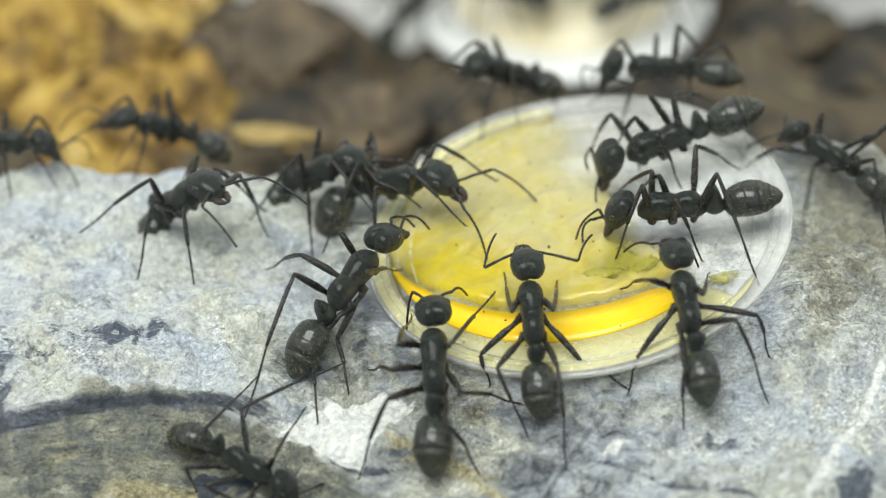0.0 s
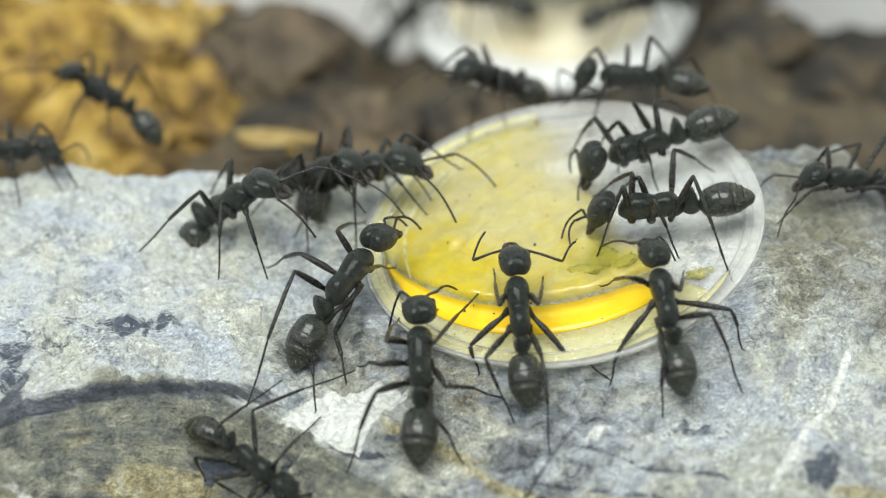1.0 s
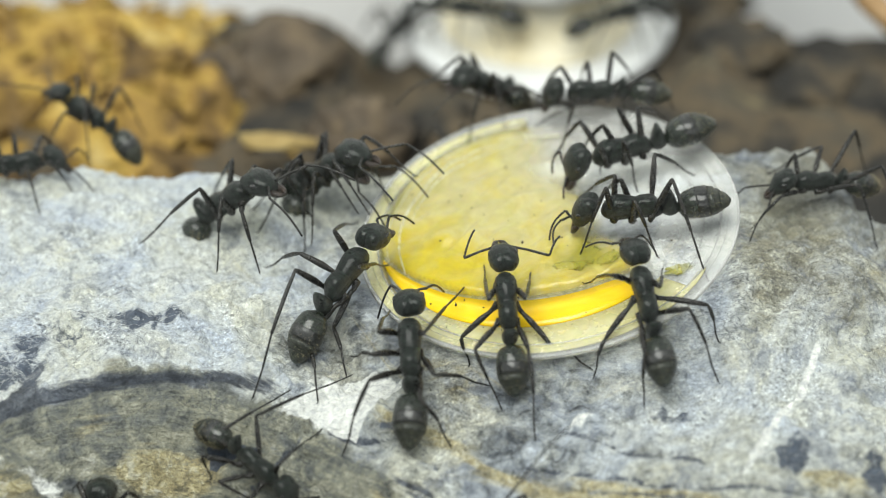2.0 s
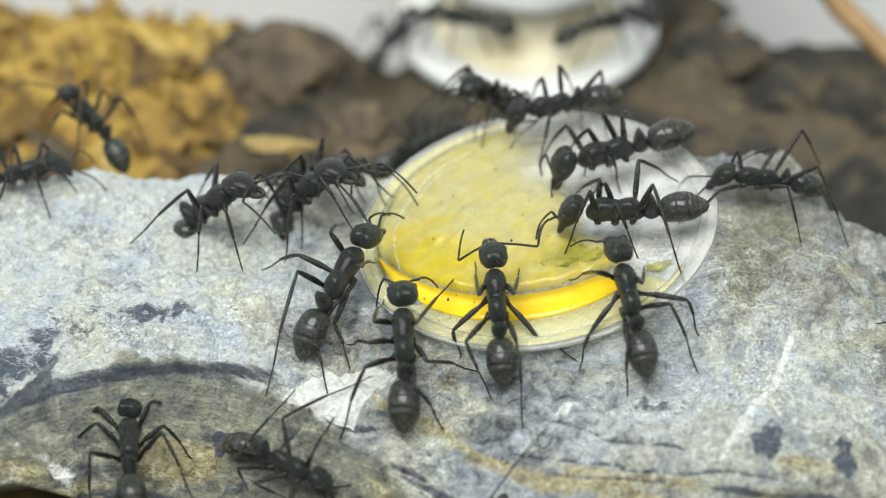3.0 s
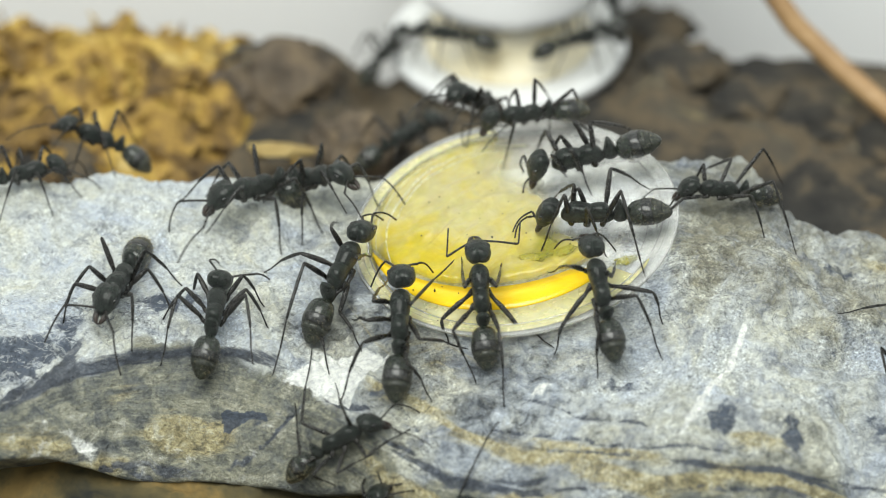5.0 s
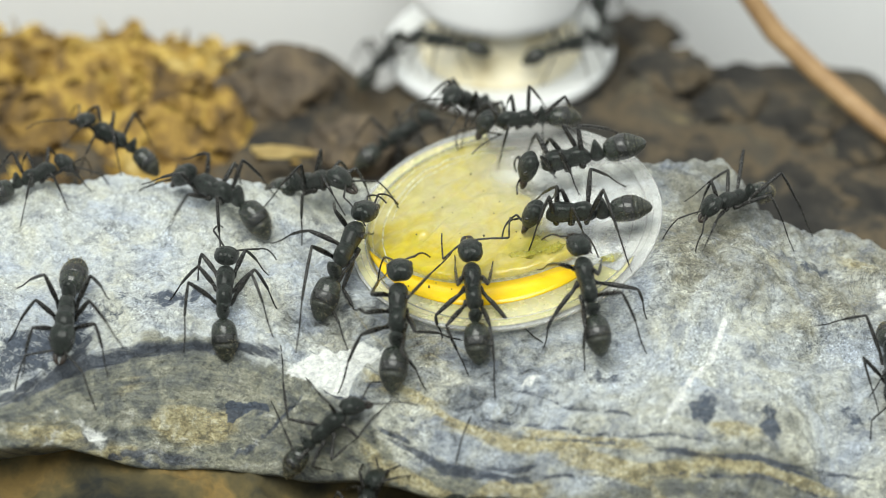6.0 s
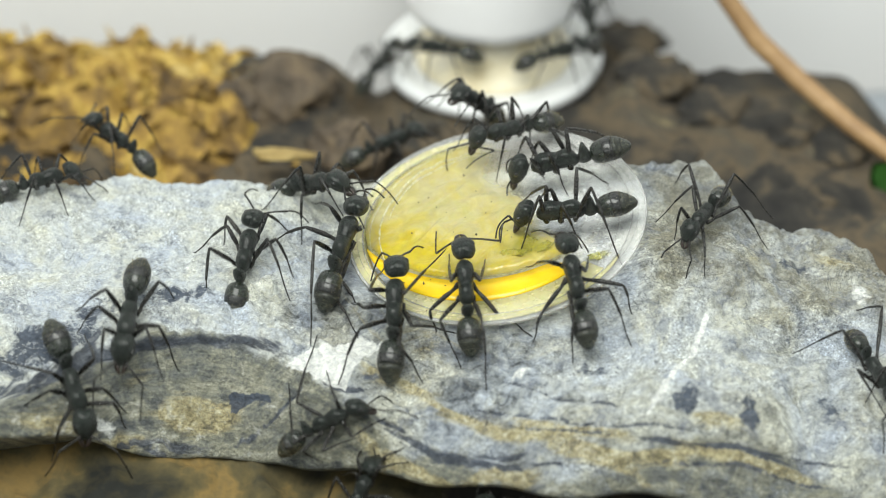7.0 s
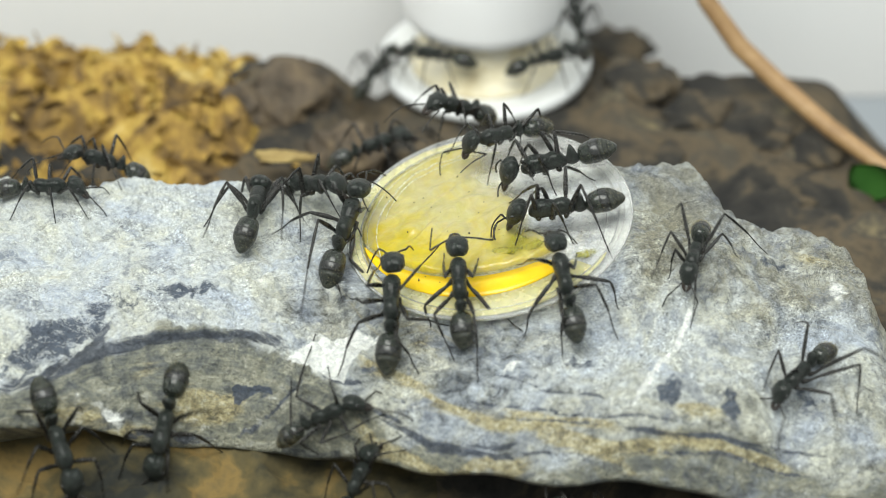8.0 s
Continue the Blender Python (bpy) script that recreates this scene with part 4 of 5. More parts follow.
ANTS = [
    (0, 1.10, -16, [(0, -13.7, -6.3, 2.1, 50, 24), (3, -13.8, -6.6, 1.9, 57, 24), (3.5, -13.8, -6.9, 1.9, 60, 24), (4, -14.5, -6.2, 1.7, 59, 21), (4.5, -14.1, -6.7, 1.6, 62, 21), (6, -13, -4.4, 2.3, 63, 25), (6.5, -13.7, -4, 1.9, 71, 21), (7, -13.2, -3.7, 2.3, 71, 23), (7.5, -14.1, -1.5, 2.2, 82, 20), (8, -12.8, -1.3, 2.6, 71, 23)],
     ((((1.5, 1.4, 1.9), (5.9, 5.1, -5.2)), ((-0.4, 3, 1), (-0.6, 6.8, -2.7)), ((-2.2, 1.5, 2.5), (-9.8, 0.1, -0.3)), ((0.1, -1.5, 1.6), (3.5, 0.5, -3.9)), ((-2.8, -0.5, -1.7), (-5.1, -3, -2.2)), ((-4.3, 0.2, -1.2), (-7.7, -3, -1.5))),
      (((4.4, 0.7, -0.2), (5.8, 0.2, -2.1)), ((4.8, -0, -0.1), (6, -0.7, -2.1))))),
    (0, 1.11, -10, [(0, -8.8, -12.9, 0.8, 91, 28), (1, -9.2, -13.3, 0.7, 91, 27), (3, -9.5, -12.8, 0.8, 92, 27), (4, -9.3, -12.3, 0.9, 91, 27), (6, -8.9, -12.3, 1.5, 87, 31), (8, -8.8, -12, 1.5, 88, 32)],
     ((((0.4, 1.9, 1.5), (4.7, 1.1, -4)), ((-0.9, 2.3, 1.1), (1.3, 3.4, -3.5)), ((-2.8, 2.5, 1.5), (-6, 4.1, -1.9)), ((0.1, -0.8, 1.8), (6.2, -3.5, -3.9)), ((-2.1, -1.4, 0.7), (-1.4, -4.6, -2.2)), ((-4, -0.5, 1.2), (-5.8, -2.3, -1.4))),
      (((4.4, 1.1, -0.3), (3.6, 1.9, -3)), ((4.4, -1.1, -0.3), (5.2, -2, -2.6))))),
    (0, 1.03, -6, [(0, -3, -10.3, 2.5, 96, 33), (3, -3, -10.3, 2.5, 95, 33), (4, -2.9, -10.3, 2.5, 95, 33), (6, -2.8, -10.5, 2.4, 95, 34), (8, -2.8, -10.4, 2.4, 94, 33)],
     ((((-0.3, 1.3, 1.3), (4.9, 0.8, -5.5)), ((-1.7, 3, -1.5), (-3.1, 2.5, -2.9)), ((-3.5, 2.4, 0.9), (-6.8, 0.8, -1.5)), ((-0.4, -1.1, 1.4), (3.9, -2.2, -4.5)), ((-2.6, -2.7, -1.3), (-4.3, -5.2, -1.6)), ((-3.8, -1, 1.3), (-9.3, -1.1, -0.5))),
      (((3.1, 2.4, -0.5), (5.5, 1.8, -1)), ((3.2, -3.1, 0.2), (5.2, -3.8, -0.7))))),
    (0, 1.02, -4, [(0, 6.1, -10.6, 3.5, 103, 33), (3, 6.2, -11, 3.5, 105, 33), (4, 6.3, -11, 3.5, 104, 33), (6, 6.4, -11.2, 3.5, 104, 34), (8, 6.4, -11.2, 3.5, 105, 34)],
     ((((1.2, 2.2, 1.4), (3.2, 2.5, -4.8)), ((-1.9, 2.8, -1.8), (-3.9, 3.8, -3.2)), ((-4.2, 1.1, 0.7), (-6.8, 1.3, -1.9)), ((-0.2, -0.7, 1.6), (3, -2.6, -3.8)), ((-1.3, -4, -0.1), (-3.3, -4.6, -1.9)), ((-2.2, -2.1, 2.2), (-6.3, -3.7, -1.1))),
      (((4.2, 1.2, -0.6), (4.9, 2.3, -2.5)), ((4.2, -0.8, -0.4), (3.5, -2.2, -2.8))))),
    (1, 1.05, 4, [(0, 5.6, -1.9, 4.4, 180, -6), (3, 5.6, -2.4, 4.4, 176, -5), (4, 6, -2.8, 4.4, 170, -5), (6, 5.4, -2.7, 4.3, 177, -6), (8, 5.6, -2.2, 4.4, 183, -7)],
     ((((1.6, 0.4, 2), (3.7, 1.6, -2.6)), ((-0.2, 1.7, 1.7), (-1.4, 2.2, -2.4)), ((-2.7, 0.5, 2.4), (-4.6, 4.3, -3.2)), ((1, -0.8, 2.1), (3.8, -4.4, -2)), ((0.6, -0.4, 2), (2.4, -4.1, -2)), ((-1.6, -2.5, 2.4), (-4, -5.6, -1.6))),
      (((4.3, -0.4, -0.1), (5.7, 0.6, -1.5)), ((4.7, -0.4, -0.8), (5.3, 1.3, -1.5))))),
    (1, 1.07, 6, [(0, 5, 3.7, 5.3, -166, -15), (3, 5.1, 4.1, 5, -164, -8), (4, 5, 3.6, 5.3, -175, -14), (6, 5.1, 3.7, 5.3, -179, -14), (8, 5, 3.7, 5.3, -177, -14)],
     ((((1.7, 1.5, 1.8), (1.4, -1.5, -2.5)), ((0.2, 1.5, 1.8), (-0.3, 1, -2.8)), ((-1.5, -0.5, 2.6), (-4.9, -7, -4)), ((2, -2.1, 1.6), (3.8, -4.2, -2.1)), ((0.9, -0.6, 1.9), (2.7, -3.2, -2.2)), ((-0.3, -0.9, 2.7), (-1.3, -5.2, -2.5))),
      (((3.4, -0.1, -0.6), (4.6, 1.5, -1.2)), ((3.7, -1.3, 0.4), (4.3, -1.4, -1.1))))),
    (1, 0.88, -8, [(0, -4.2, 14.2, 3.6, -146, 31), (0.5, -4.2, 14.4, 3.5, -147, 32), (1.5, -4.4, 14.7, 3.5, -143, 33), (3, -3.4, 14.6, 3.3, -128, 39), (4, -3.4, 15.1, 3.3, -124, 40), (6, -3, 15.3, 3.4, -131, 36), (7.5, -1.5, 16.8, 3.1, -135, 44), (8, -2.9, 15.5, 3.7, -145, 30)],
     None),
    (1, 0.88, -4, [(0, 5, 12.1, 5.3, 174, -2), (0.5, 4.6, 12.1, 5.3, 171, -2), (1.5, 4, 11.7, 5.3, 173, -2), (3, 1.2, 9.9, 5.3, 200, -2), (3.5, 0.7, 9.9, 5.3, 192, -2), (4, 0.4, 9.9, 5.3, 194, -2), (6, 1, 9.7, 5.3, 189, -2), (6.5, 0.8, 9.3, 5.3, 195, -2), (7.5, 0.8, 8.1, 5.3, 206, -2), (8, 0.8, 8.2, 5.3, 203, -2)],
     ((((1.2, 2.5, 1.1), (2.5, 2.8, -3.7)), ((-2.3, -0, 0.8), (-2.5, 0.3, -2.9)), ((-4.8, -0.4, 1.8), (-6.3, -3.2, -3.8)), None, None, None),
      (((1.6, 1.1, -0.7), (4.7, 1.7, -2.2)), None))),
    (2, 0.84, -6, [(0, 15.3, 4.1, 4.3, 139, 8), (0.5, 17.9, 2.6, 3.7, 190, 16), (1, 18.5, 2.4, 3.6, 198, 17), (1.5, 19.1, 2.3, 3.4, 208, 16), (3, 16, 2.3, 4, 186, 9), (3.5, 17.2, 2.1, 3.7, 203, 11), (4, 16.6, 1.3, 3.7, 197, 11), (4.5, 15.6, 1.5, 3.9, 184, 10), (6, 18.8, 0.4, 3.5, 223, 11), (6.5, 19.1, -0.4, 3.5, 241, 6), (7, 17.7, -2.3, 3.7, 242, 0), (7.5, 17.1, -4.7, 3.4, 245, -1), (8, 18.2, -7.4, 2.9, 257, -5)],
     ((((3.6, 1.4, -0.5), (5.8, 2, -3.3)), ((-2, 3.1, 1.4), (-4.5, 5.1, -4.5)), ((-4.3, 2.1, 2.9), (-8.4, 5, -4.9)), ((1.7, -1.7, 1.7), (2.2, -2.2, -2.2)), ((-1.6, -2.6, 1.8), (1.8, -4.5, -1.9)), ((-3.9, -2.9, 3.3), (-7.3, -5.3, -2))),
      (None, None))),
    (2, 1.08, -22, [(0, -24.2, 1, 2.8, -46, 43, -30, 5), (0.7, -21.8, 0.9, 2.6, -26, 42, -30, 10), (1.5, -21.4, 1.3, 2.7, -28, 41, -32, 22), (3, -23.3, 1, 2.7, -30, 44, -38, 8), (3.5, -23.8, -0.7, 2.1, -53, 24, -51, -5), (4, -26.4, -2.8, 1.7, -89, 7, -6, 8), (4.5, -28.5, -5.5, 1.5, -106, 12, 10, 5), (6, -35.9, -12.1, 0.8, -92, -3, 12, -8), (6.5, -36.5, -15.7, 0.2, -79, -4, 14, -12), (7, -35.9, -18.5, -2.9, -70, -28, 9, 5), (7.5, -37.2, -21.2, -4.9, -76, -30, 10, -5), (8, -37.9, -22.7, -7, -66, -38, 6, 0)],
     None),
    (2, 1.08, -22, [(0, -11.4, 2.7, 3, -22, 19, -45, 28), (0.7, -12.4, 3.8, 2.8, -18, 21, -45, 28), (1.5, -14.2, 5.1, 2.9, -26, 39, -40, 28), (3, -16.6, 2.4, 2.8, -31, 47, -42, 25), (3.5, -16.5, 2.4, 2.8, -32, 42, -46, 26), (4, -19.3, 2.5, 2.6, -97, 21, -70, -10), (4.5, -19.5, 2.6, 2.6, -103, 19, -70, -10), (5.2, -21.4, 3.6, 2.5, -160, 8, -52, -6), (6, -24.4, 3.6, 2.4, -218, -2, -42, 0), (6.5, -30.5, 0.3, 2, -132, 17, 3, -5), (7, -31.5, -13.1, 0.4, -95, -13, 12, -8), (7.5, -28.3, -16.4, -2.6, -81, -45, -4, 0), (8, -29, -19.2, -7.9, -106, -42, -8, 0)],
     None),
    (3, 0.98, -22, [(0, -16, 4.8, 2.3, -28, 34, -28, 26), (4.5, -15.9, 5.3, 2.4, -39, 28, -10, 10), (6, -15.9, 4.8, 2.3, -39, 28, -4, 18), (8, -16, 4.7, 2.3, -40, 23, -12, 18)],
     None),
    (2, 0.88, -14, [(0, -19.8, -17.2, -3.5, -32, -13), (0.5, -19.4, -17.4, -3.7, -33, -11), (1, -19.6, -17.7, -4.2, -39, -17), (1.5, -19.6, -18.1, -4.5, -41, -19), (3, -17.5, -19.7, -5.2, -32, -9), (3.5, -14.4, -19.6, -3.7, -7, 18), (4, -13.3, -20.3, -3.8, 6, 30), (4.5, -13.3, -20.7, -4.3, 2, 28), (6, -14.5, -20.3, -4.6, 17, 38), (6.5, -14.5, -20.4, -4.6, 11, 34), (7, -14.3, -20.6, -4.7, 2, 28), (8, -14.4, -20.8, -4.9, 1, 26)],
     ((((1.8, 0, 2), (0.7, 6, 1.4)), ((-2.4, 2, 2.2), (0.2, 10.2, 2.9)), ((-3.9, -1.1, 0.2), (-3.1, 5.8, 2.1)), ((1.9, -2.9, -0.8), (5.7, 1.1, -3.1)), ((-1.4, -2.6, -1.1), (1.8, -0.8, -2.5)), ((-2.9, -3.2, 0.3), (-2.4, -1.6, -3))),
      (None, None))),
    (2, 1.02, -14, [(0, -32.7, -23.4, -12.3, 71, 12, -15, 0), (1.5, -31.4, -22.4, -10.8, 77, 30, -15, 0), (2.4, -29.2, -19.2, -7, 88, 25, -20, 2), (2.8, -28.6, -17.7, -5.5, 92, 10, -28, 4), (3, -28.7, -17.4, -4.9, 93, 10, -15, 4), (3.5, -27.4, -15.4, -2.5, 86, 10, -15, -12), (4, -24.5, -13.5, -1.4, 70, 4, -12, 0), (4.5, -23.6, -11.6, -0.4, 78, 4, -35, -15), (6, -23.1, -8.5, 0.9, 88, 19, -33, 8), (6.5, -22, -8.6, 0.8, 65, 23, -24, 12), (7, -21.7, -4.1, 1.3, 77, 27, -24, 0), (7.5, -20.8, -0.4, 1.6, 70, 17, -30, 4), (8, -21.2, 2.7, 1.9, 84, -8, -45, -20)],
     None),
    (2, 0.88, -8, [(0, 28.9, -15.2, -2.7, -95, -12), (4, 29.9, -12.9, -2.2, -91, -12), (4.5, 30.2, -13.1, -2.2, -90, -12), (6, 31.2, -14.7, -2.8, -88, -14), (6.5, 31.3, -15.6, -3, -81, -14), (7, 32.2, -15.7, -3.2, -64, -14), (7.5, 30.3, -17, -3.3, -91, -13), (8, 27.2, -17.3, -3.1, -127, -7)],
     ((((-0.6, 3.7, -0.7), (1.7, 6.8, -4.3)), ((-3.7, 5.3, -0), (-0.6, 6, -3.8)), ((-5.8, 3.8, 1.8), (-9.6, 3.6, -2.7)), ((0.2, -2.8, 2), (4.3, -1.4, -1.3)), ((0.9, 0.1, 1.8), (2.1, -2, -1.4)), ((-3.9, -2.2, 3.1), (-5.7, -6.2, -0.4))),
      (None, None))),
    (4, 0.84, -20, [(0, -26, 11.4, 1.3, -170, 21), (0.5, -28.2, 14.7, 1.3, -206, 19), (1, -30.6, 16.2, 1.3, -206, 20), (1.5, -32, 14.3, 1.3, -205, 19), (3, -33.1, 14.5, 1.3, -229, 18), (3.5, -34.4, 13.6, 1.3, -197, 19), (4, -33.1, 12.7, 1.3, -194, 20), (4.5, -34.1, 12.7, 1.3, -191, 18), (6, -33.6, 13.3, 1.3, -202, 20), (6.5, -33.5, 14, 1.3, -212, 18), (7, -34, 13.9, 1.2, -217, 15), (7.5, -35.6, 12.4, 1.2, -193, 17), (8, -35.9, 10.4, 1.2, -180, 16)],
     None),
    (3, 0.84, -8, [(0, -35.7, 8.5, 2.1, -1, -1), (1, -36.4, 8.2, 2, 2, -1), (3, -37.4, 6.2, 1.9, 22, 1), (4.5, -39.1, 6.4, 2, 20, 0), (6, -39.3, 6.5, 1.9, 33, 2), (8, -40.3, 5, 1.9, 1, -1)],
     None),
    (3, 0.84, -8, [(0, -2, 15.3, -3.4, 16, 20), (1.5, -4.2, 15.8, -3.5, 20, 19), (3, -8, 18, -3.5, 15, 18), (3.5, -8.8, 18.6, -3.4, 13, 21), (6, -8.7, 20.9, -3.5, 31, 16), (6.5, -9, 21.1, -3.5, 27, 17), (7, -9.5, 20.1, -3.5, 12, 18), (8, -10.5, 20, -3.5, 8, 18)],
     None),
    (5, 0.84, -8, [(0, -11.5, -25.5, -9.8, 68, 32), (8, -11.7, -24.5, -9.2, 53, 47)],
     None),
    (5, 0.84, -8, [(0, -0.8, -24.2, -4.5, 142, 46), (4, -1.8, -25.7, -8, 160, 43), (6, -2.6, -26.3, -10, 142, 33), (8, 8.1, -27.3, -11, 171, 15)],
     ((None, None, None, None, None, None), (None, ((5.1, -2.2, 2.2), (6.3, -5.2, 5.5))))),
]

COLONY = [(*build_ant(kind, scale, droop, rows, stance, 100 + i, support), rows, i) for i, (kind, scale, droop, rows, stance) in enumerate(ANTS)]

# the lens is focused on the ant that feeds at the near edge of the dish
cam.data.dof.use_dof = True
cam.data.dof.focus_object = COLONY[0][0]
cam.data.dof.aperture_fstop = 20


# ---- ground, moss, feeder, twig and tank wall behind the slab ----
def soil_height(x, y):
    x, y = np.asarray(x, float), np.asarray(y, float)
    rise = np.interp(y, (-60, -27, -22, -15, 2, 12, 20, 36, 42, 52), (-16, -15.5, -14.5, -9.9, -9.9, -12, -11.5, -9.5, -9.8, -17))
    bank = np.interp(x, (-60, -26, -18, -15, -13, -11, -9, -5, 7, 9.5, 11.5, 13.4, 16, 18, 33, 35, 37, 40, 60),
                     (0.5, 1.2, 2.4, 1.2, -1.6, -3, -2, -1.4, -1.4, -1, 0.5, 1.6, 0.2, -0.6, -0.6, -2, -4.5, -9, -11)) * np.clip((y - 20) / 16, 0, 1)
    drop = np.interp(y, (42, 47, 52, 61), (0, -5, -9, -12)) * np.clip((np.abs(x) - 8) / 3, 0, 1)
    return rise + bank + drop + np.interp(np.abs(y + 6), (12, 13, 30, 44), (0.15, 1.0, 1.0, 0.6)) * fractal(x / 8, y / 8, 5, 81) + 0.35 * fractal(x / 1.8, y / 1.8, 3, 87)


def build_ground():
    xs, ys = np.arange(-150, 150.1, 0.8), np.arange(-90, 61.1, 0.8)
    x, y = np.meshgrid(xs, ys)
    tagged(grid_mesh("ground", xs, ys, soil_height(x, y), M_SOIL), "dark brown crumbly soil on the tank floor", "soil", kind="structure")


def moss_height(x, y):
    lump = np.clip(1 - ((x + 36) / 25) ** 4, 0, 1) * np.clip(1 - ((y - 33) / 15) ** 4, 0, 1)
    rise = np.interp(y, (18, 26, 40, 48), (-11.5, -9.5, -6.5, -9)) + np.interp(x, (-60, -40, -25, -14), (0.5, 0.6, -.2, -1.5))
    return -24 + lump ** 0.35 * (rise + 24) + (2.2 * fractal(x / 6.5, y / 6.5, 4, 91) + 1.3 * np.abs(fractal(x / 3, y / 3, 3, 93))) * lump


def build_moss():
    xs, ys = np.arange(-64, -7.9, 0.5), np.arange(16, 50.1, 0.5)
    x, y = np.meshgrid(xs, ys)
    z = moss_height(x, y)
    moss = new("dry_moss_clump")
    tagged(moss, "golden brown clump of dry sphagnum moss behind the slab", "moss")
    hang(grid_mesh("cushion", xs, ys, z, M_MOSS), moss)
    rnd = random.Random(9)
    bm = bmesh.new()
    for i in range(800):
        px, py = rnd.uniform(-62, -11), rnd.uniform(18, 48)
        pz = float(moss_height(np.array(px), np.array(py)))
        if pz < -13:
            continue
        p = Vector((px, py, pz - .3))
        d = Vector((rnd.uniform(-1, 1), rnd.uniform(-1, .4), rnd.uniform(.1, 1))).normalized()
        side = d.cross(Vector((rnd.uniform(-1, 1), rnd.uniform(-1, 1), .3))).normalized() * rnd.uniform(.3, .8)
        q = p + d * rnd.uniform(.8, 1.6)
        e = q + (d + Vector((0, 0, -.5))).normalized() * rnd.uniform(.6, 1.4)
        a = [bm.verts.new(v) for v in (p - side, p + side, q + side * .8, q - side * .8, e)]
        bm.faces.new(a[:4])
        bm.faces.new((a[3], a[2], a[4]))
    tagged(part("moss_fuzz", bm, M_MOSS, moss, smooth=False), kind="stuff")


def build_wall():
    for name, place, size in (("wall_back", (0, 62, 25), (306, 3, 100)), ("wall_left", (-151.5, -14, 25), (3, 149, 100)), ("wall_right", (151.5, -14, 25), (3, 149, 100))):
        bm = bmesh.new()
        bmesh.ops.create_cube(bm, size=1, matrix=Matrix.Translation(place) @ Matrix.Diagonal((*size, 1)))
        bmesh.ops.bevel(bm, geom=bm.edges[:], offset=.4, segments=2, affect="EDGES")
        tagged(part(name, bm, M_WALL, smooth=False), "plain off-white tank wall", "wall", kind="structure")


def build_feeder():
    feeder = tagged(new("water_feeder"), "white plastic water feeder on a round saucer", "feeder")
    feeder.matrix_basis = pose(-.05 * MM, 44 * MM, -10.0 * MM)
    bm = bmesh.new()
    lathe(bm, [(.01, -.6), (10.0, -.6), (10.5, 0), (10.5, .6), (10.0, .9), (9.4, .7), (.01, .5)], 64)
    part("saucer", bm, M_SAUCER, feeder, "frosted white saucer")
    bm = bmesh.new()
    lathe(bm, [(.01, .5), (7.6, .5), (7.4, 1.2), (6.6, 2.2), (6.3, 3.6), (6.4, 6.6), (.01, 6.7)], 48)
    part("cotton_plug", bm, M_COTTON, feeder, "yellow-stained cotton plug")
    bm = bmesh.new()
    lathe(bm, [(.01, 6.2), (7.4, 6.2), (8.0, 6.7), (8.2, 7.8), (8.1, 40), (7.4, 42), (.01, 42)], 64)
    part("bottle", bm, M_WHITE, feeder, "white upturned bottle")


def build_twig():
    bm = bmesh.new()
    pts = [(16.5, 41, 14), (18.6, 40, 7.5), (21.3, 38, 1.2), (24.5, 36, -2.8), (28.4, 34, -5.9), (33, 30, -8.2), (38.4, 26, -10.5), (46, 22, -12)]
    tube(bm, pts, [.8, .85, .9, 1.0, .95, .9, .8, .6], 10)
    tagged(part("twig", bm, M_TWIG), "thin tan curved twig leaning on the soil", "twig")
    bm = bmesh.new()
    rows = []
    for j in range(9):
        s = j / 8
        w = 2.4 * math.sin(math.pi * (.08 + .88 * s))
        c = Vector((35 + 4 * s, 25 - 1 * s, -9.2 - 4 * s + 1.5 * s * s))
        rows.append([bm.verts.new(c + Vector((w * k * .6, -.3 * abs(k), w * k * .8 - .25 * abs(k) - off))) for k in (-1, -.5, 0, .5, 1) for off in (0,)] )
    for a, b in zip(rows, rows[1:]):
        for i in range(4):
            bm.faces.new((a[i], a[i + 1], b[i + 1], b[i]))
    bmesh.ops.solidify(bm, geom=bm.faces[:], thickness=.15)
    tagged(part("leaf", bm, M_LEAF), "small green leaf lying against the twig", "leaf")


def build_lump(name, label, category, place, size, mat, seed, turn=0.0):
    """An uneven crumb of soil or bark half sunk in the ground."""
    bm = bmesh.new()
    bmesh.ops.create_icosphere(bm, subdivisions=4, radius=1)
    for v in bm.verts:
        p = v.co * 1.4 + Vector((seed * 3.7, 0, 0))
        v.co *= 1 + 0.42 * noise.noise(p) + 0.22 * noise.noise(p * 2.7) + 0.07 * noise.noise(p * 6)
    bmesh.ops.transform(bm, matrix=Matrix.Diagonal((*size, 1)), verts=bm.verts)
    ob = tagged(part(name, bm, mat), label, category)
    ob.matrix_basis = pose(*(q * MM for q in place), 0, 0, turn)
    return ob


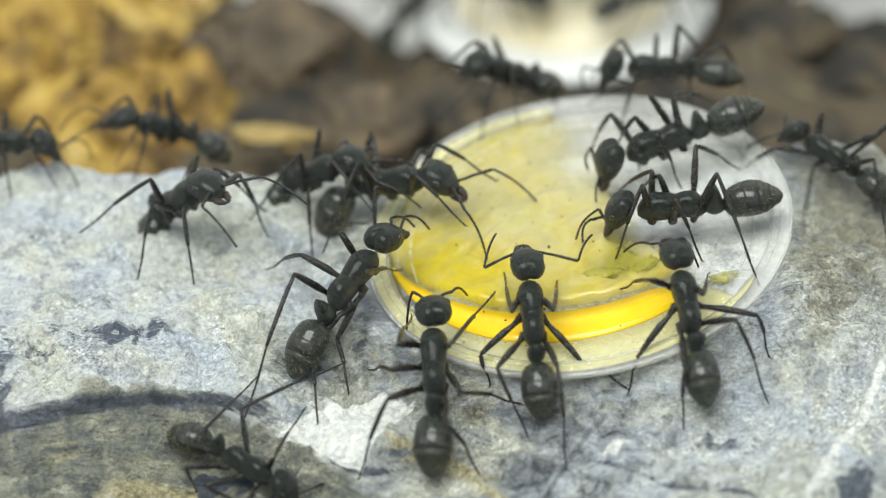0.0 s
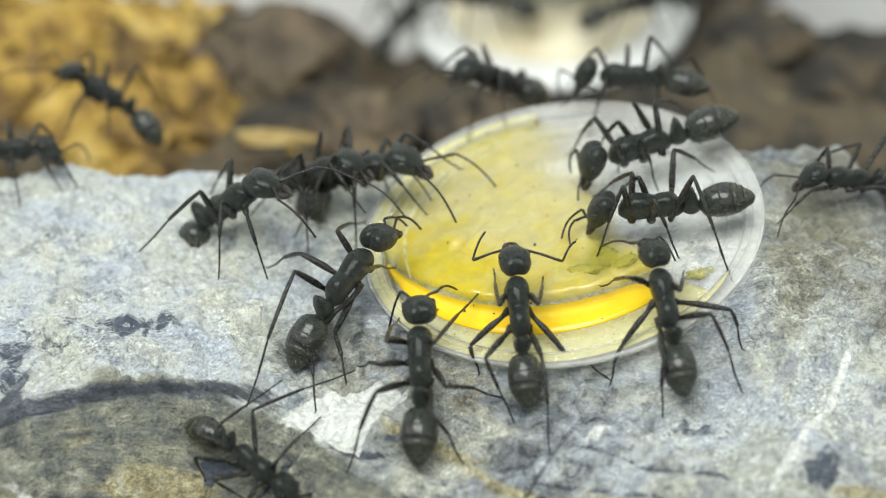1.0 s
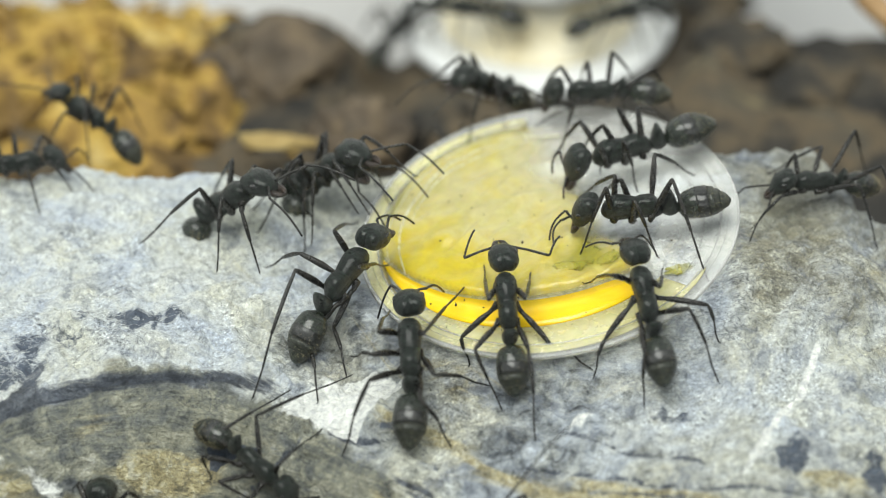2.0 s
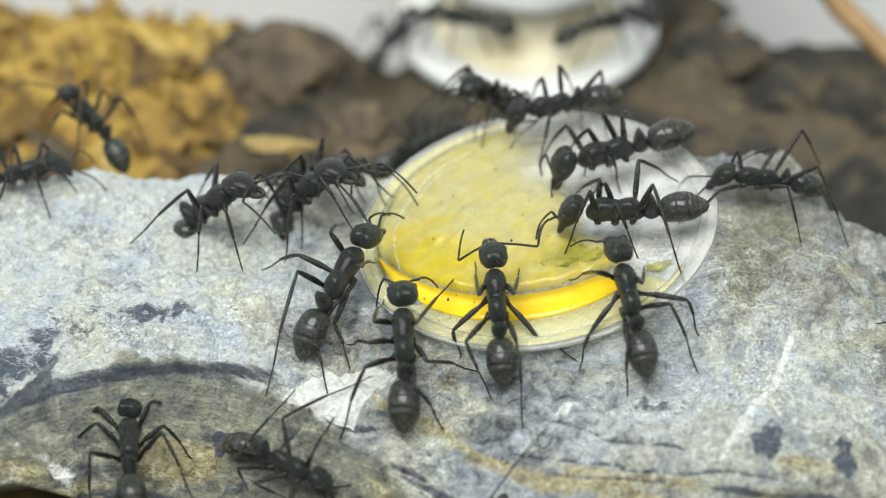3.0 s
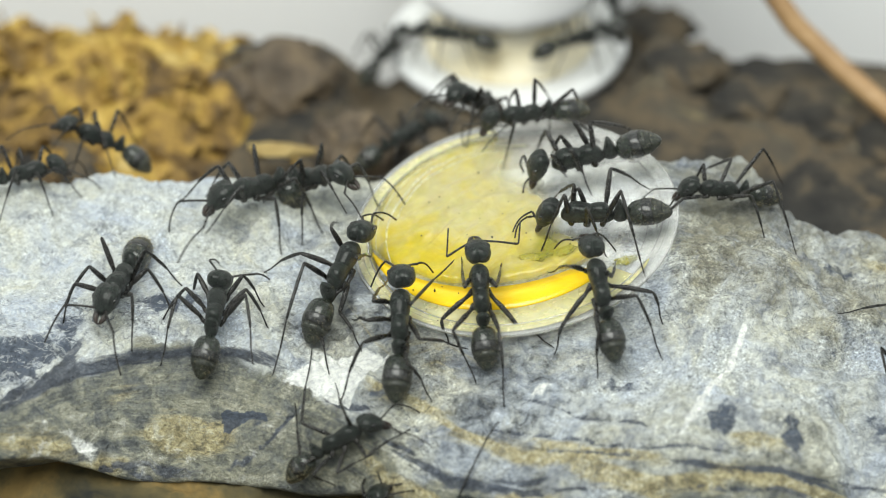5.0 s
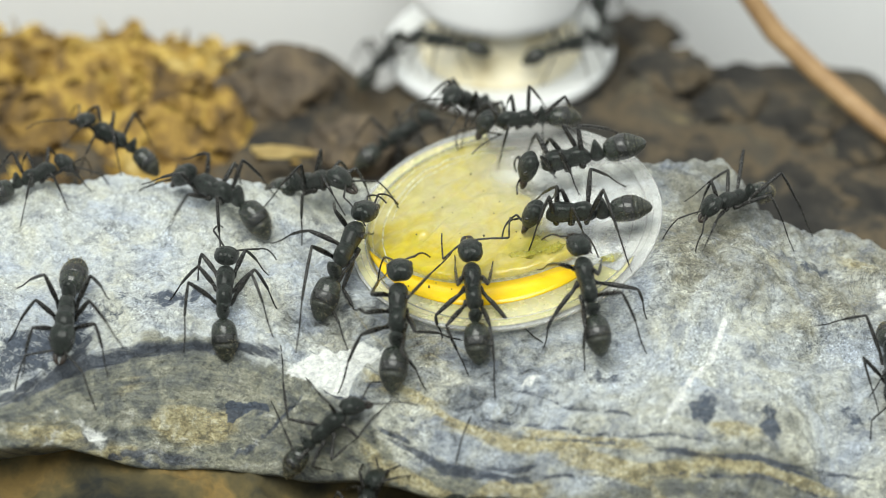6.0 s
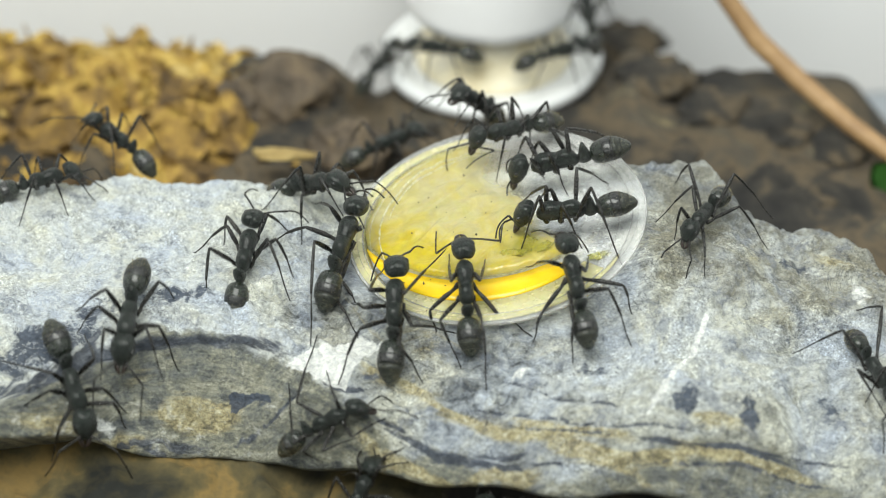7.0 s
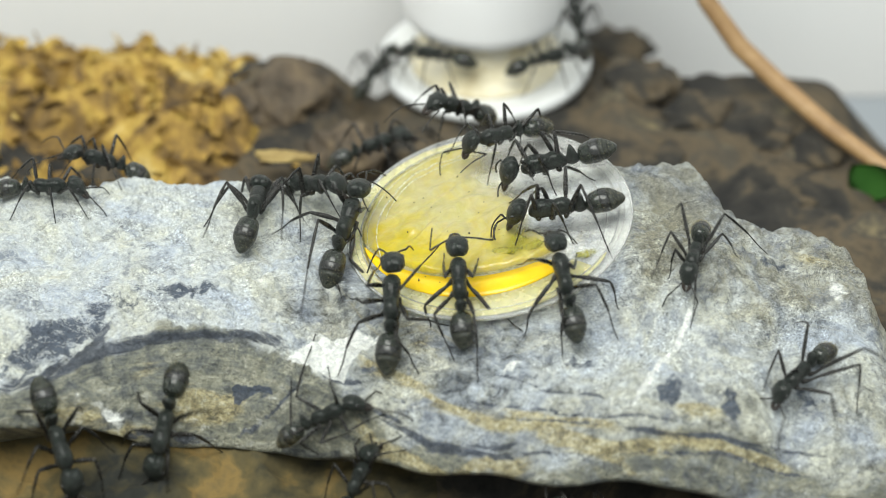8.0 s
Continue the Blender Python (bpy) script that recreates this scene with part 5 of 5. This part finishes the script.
def build_lumps():
    bark, clod = "rough brown bark piece beside the moss", "dark crumb of soil behind the slab"
    for k, (x, y, z, sx, sy, sz, turn) in enumerate(((-19.5, 35, -8.6, 4.6, 4, 3.6, 10), (-24.5, 33, -9.0, 3.6, 3, 3.2, 40), (-13, 28, -9.5, 3.5, 3, 2.6, -20))):
        build_lump("bark_piece", bark, "bark", (x, y, z), (sx, sy, sz), M_BARK, k + 1, turn)
    for k, (x, y, z, sx, sy, sz, turn) in enumerate(((15.5, 38, -8.3, 3.4, 3, 2.8, 0), (20.5, 35, -9.6, 3.0, 3, 2.2, 30), (27, 34, -10.8, 3.6, 3, 2.2, 60), (32.5, 31, -11.5, 2.6, 3, 2.4, 15),
                                                     (17.5, 27, -10.6, 3.0, 2.4, 2.2, 80), (29, 23, -12, 2.6, 2.4, 1.8, 45), (-7.5, 31, -11, 2.6, 2.2, 2.4, 25), (12, 51.5, -13.2, 3.6, 3, 3.2, 20), (35.5, 27, -14, 3, 2.4, 2.2, 0))):
        build_lump("soil_clod", clod, "soil", (x, y, z - .5), (sx * 1.25, sy, sz * .75), M_SOIL, k + 11, turn)
    build_lump("straw_chip", "flat pale straw chip lying before the moss", "chip", (-19.3, 22.5, -6.6), (2.9, .9, .35), M_STRAW, 31, -4)
    build_lump("wood_chip", "pale sliver of wood under the front of the slab", "chip", (-11.5, -27, -14), (.7, 1.6, .4), M_STRAW, 33, 20)


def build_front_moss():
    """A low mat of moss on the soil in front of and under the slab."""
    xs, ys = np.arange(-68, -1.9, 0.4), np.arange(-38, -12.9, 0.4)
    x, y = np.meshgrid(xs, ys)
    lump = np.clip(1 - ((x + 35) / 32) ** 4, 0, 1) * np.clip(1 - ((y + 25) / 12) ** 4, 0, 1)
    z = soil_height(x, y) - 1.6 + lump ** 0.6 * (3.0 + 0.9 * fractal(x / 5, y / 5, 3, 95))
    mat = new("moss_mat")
    tagged(mat, "golden brown moss mat under the front of the slab, shade in its colour", "moss")
    # the slab's shade is already in the mat's colour
    hang(grid_mesh("cushion", xs, ys, z, M_SHADED_MOSS), mat)


build_ground()
build_moss()
build_front_moss()
build_lumps()
build_wall()
build_feeder()
build_twig()

FEEDER_ANTS = [(-5.4, 36.6, -4.0, 172, 4), (6.2, 36.8, -4.5, 14, 8), (-10.4, 40, -7.6, 58, 12), (8.9, 41.5, -2.9, 100, 35)]
for i, (x, y, z, heading, pitch) in enumerate(FEEDER_ANTS):
    a = build_ant(6, .74, -8, [(0, x, y, z, heading, pitch)], None, 300 + i, lambda px, py: z - 2.2)[0]
    a.matrix_basis = ant_matrix((0, x, y, z, heading, pitch)) @ Matrix.Diagonal((.74, .74, .74, 1))


# ---- what moves ----
def lean(x, y, heading, pitch):
    """How far a body is pitched above the stone under it, in degrees."""
    c, s = math.cos(radians(heading)) * .6, math.sin(radians(heading)) * .6
    rise = float(slab_height(x + c, y + s, False) - slab_height(x - c, y - s, False)) / 1.2
    return pitch - math.degrees(math.atan(min(max(rise, -1), 1)))


def motions():
    for ant, legs, antennae, gaster, rows, i in COLONY:
        rnd = random.Random(700 + i)
        path = list(rows)
        if path[-1][0] < 8:
            path.append((8.0, *path[-1][1:]))
        walk(ant, [(r[0], ant_matrix(r)) for r in path])
        ts = [r[0] for r in path]
        pace = [math.dist(a[1:4], b[1:4]) / (b[0] - a[0]) for a, b in zip(path, path[1:])]
        for k, ob in enumerate(antennae):
            ph, home = rnd.uniform(0, 6), ob.matrix_basis.copy()
            walk(ob, [(.25 * j, home @ pose(0, 0, 0, 6 * math.sin(2.1 * j + ph), 9 * math.sin(1.3 * j + 2 * ph), 11 * math.sin(1.7 * j + ph))) for j in range(33)])
        bends = len(path[0]) > 6
        if bends:
            walk(gaster, [(r[0], pose(-2.95 * MM, 0, -.24 * MM, 0, r[6], r[7])) for r in path])
        leans = [lean(r[1], r[2], r[4], r[5]) for r in path] if bends else [0.0] * len(path)
        level = leans[len(rows) // 2]
        if bends or max(pace) > 1.2:
            for k, leg in enumerate(legs):
                home, phase, side = leg.matrix_basis.copy(), math.pi * ((k % 3 + k // 3) % 2), 1 if k < 3 else -1
                steps = []
                for j in range(81):
                    t = j / 10
                    s = next((q for a, b, q in zip(ts, ts[1:], pace) if a <= t <= b), 0)
                    amp = min(s / 6, 1) * 16
                    w = 2 * math.pi * 2.3 * t + phase
                    rear = min(max(float(np.interp(t, ts, leans)) - level, -35), 35)
                    steps.append((t, home @ pose(0, 0, 0, 0.4 * amp * max(math.sin(w), 0) * side, rear, amp * math.cos(w) * side)))
                walk(leg, steps)


motions()
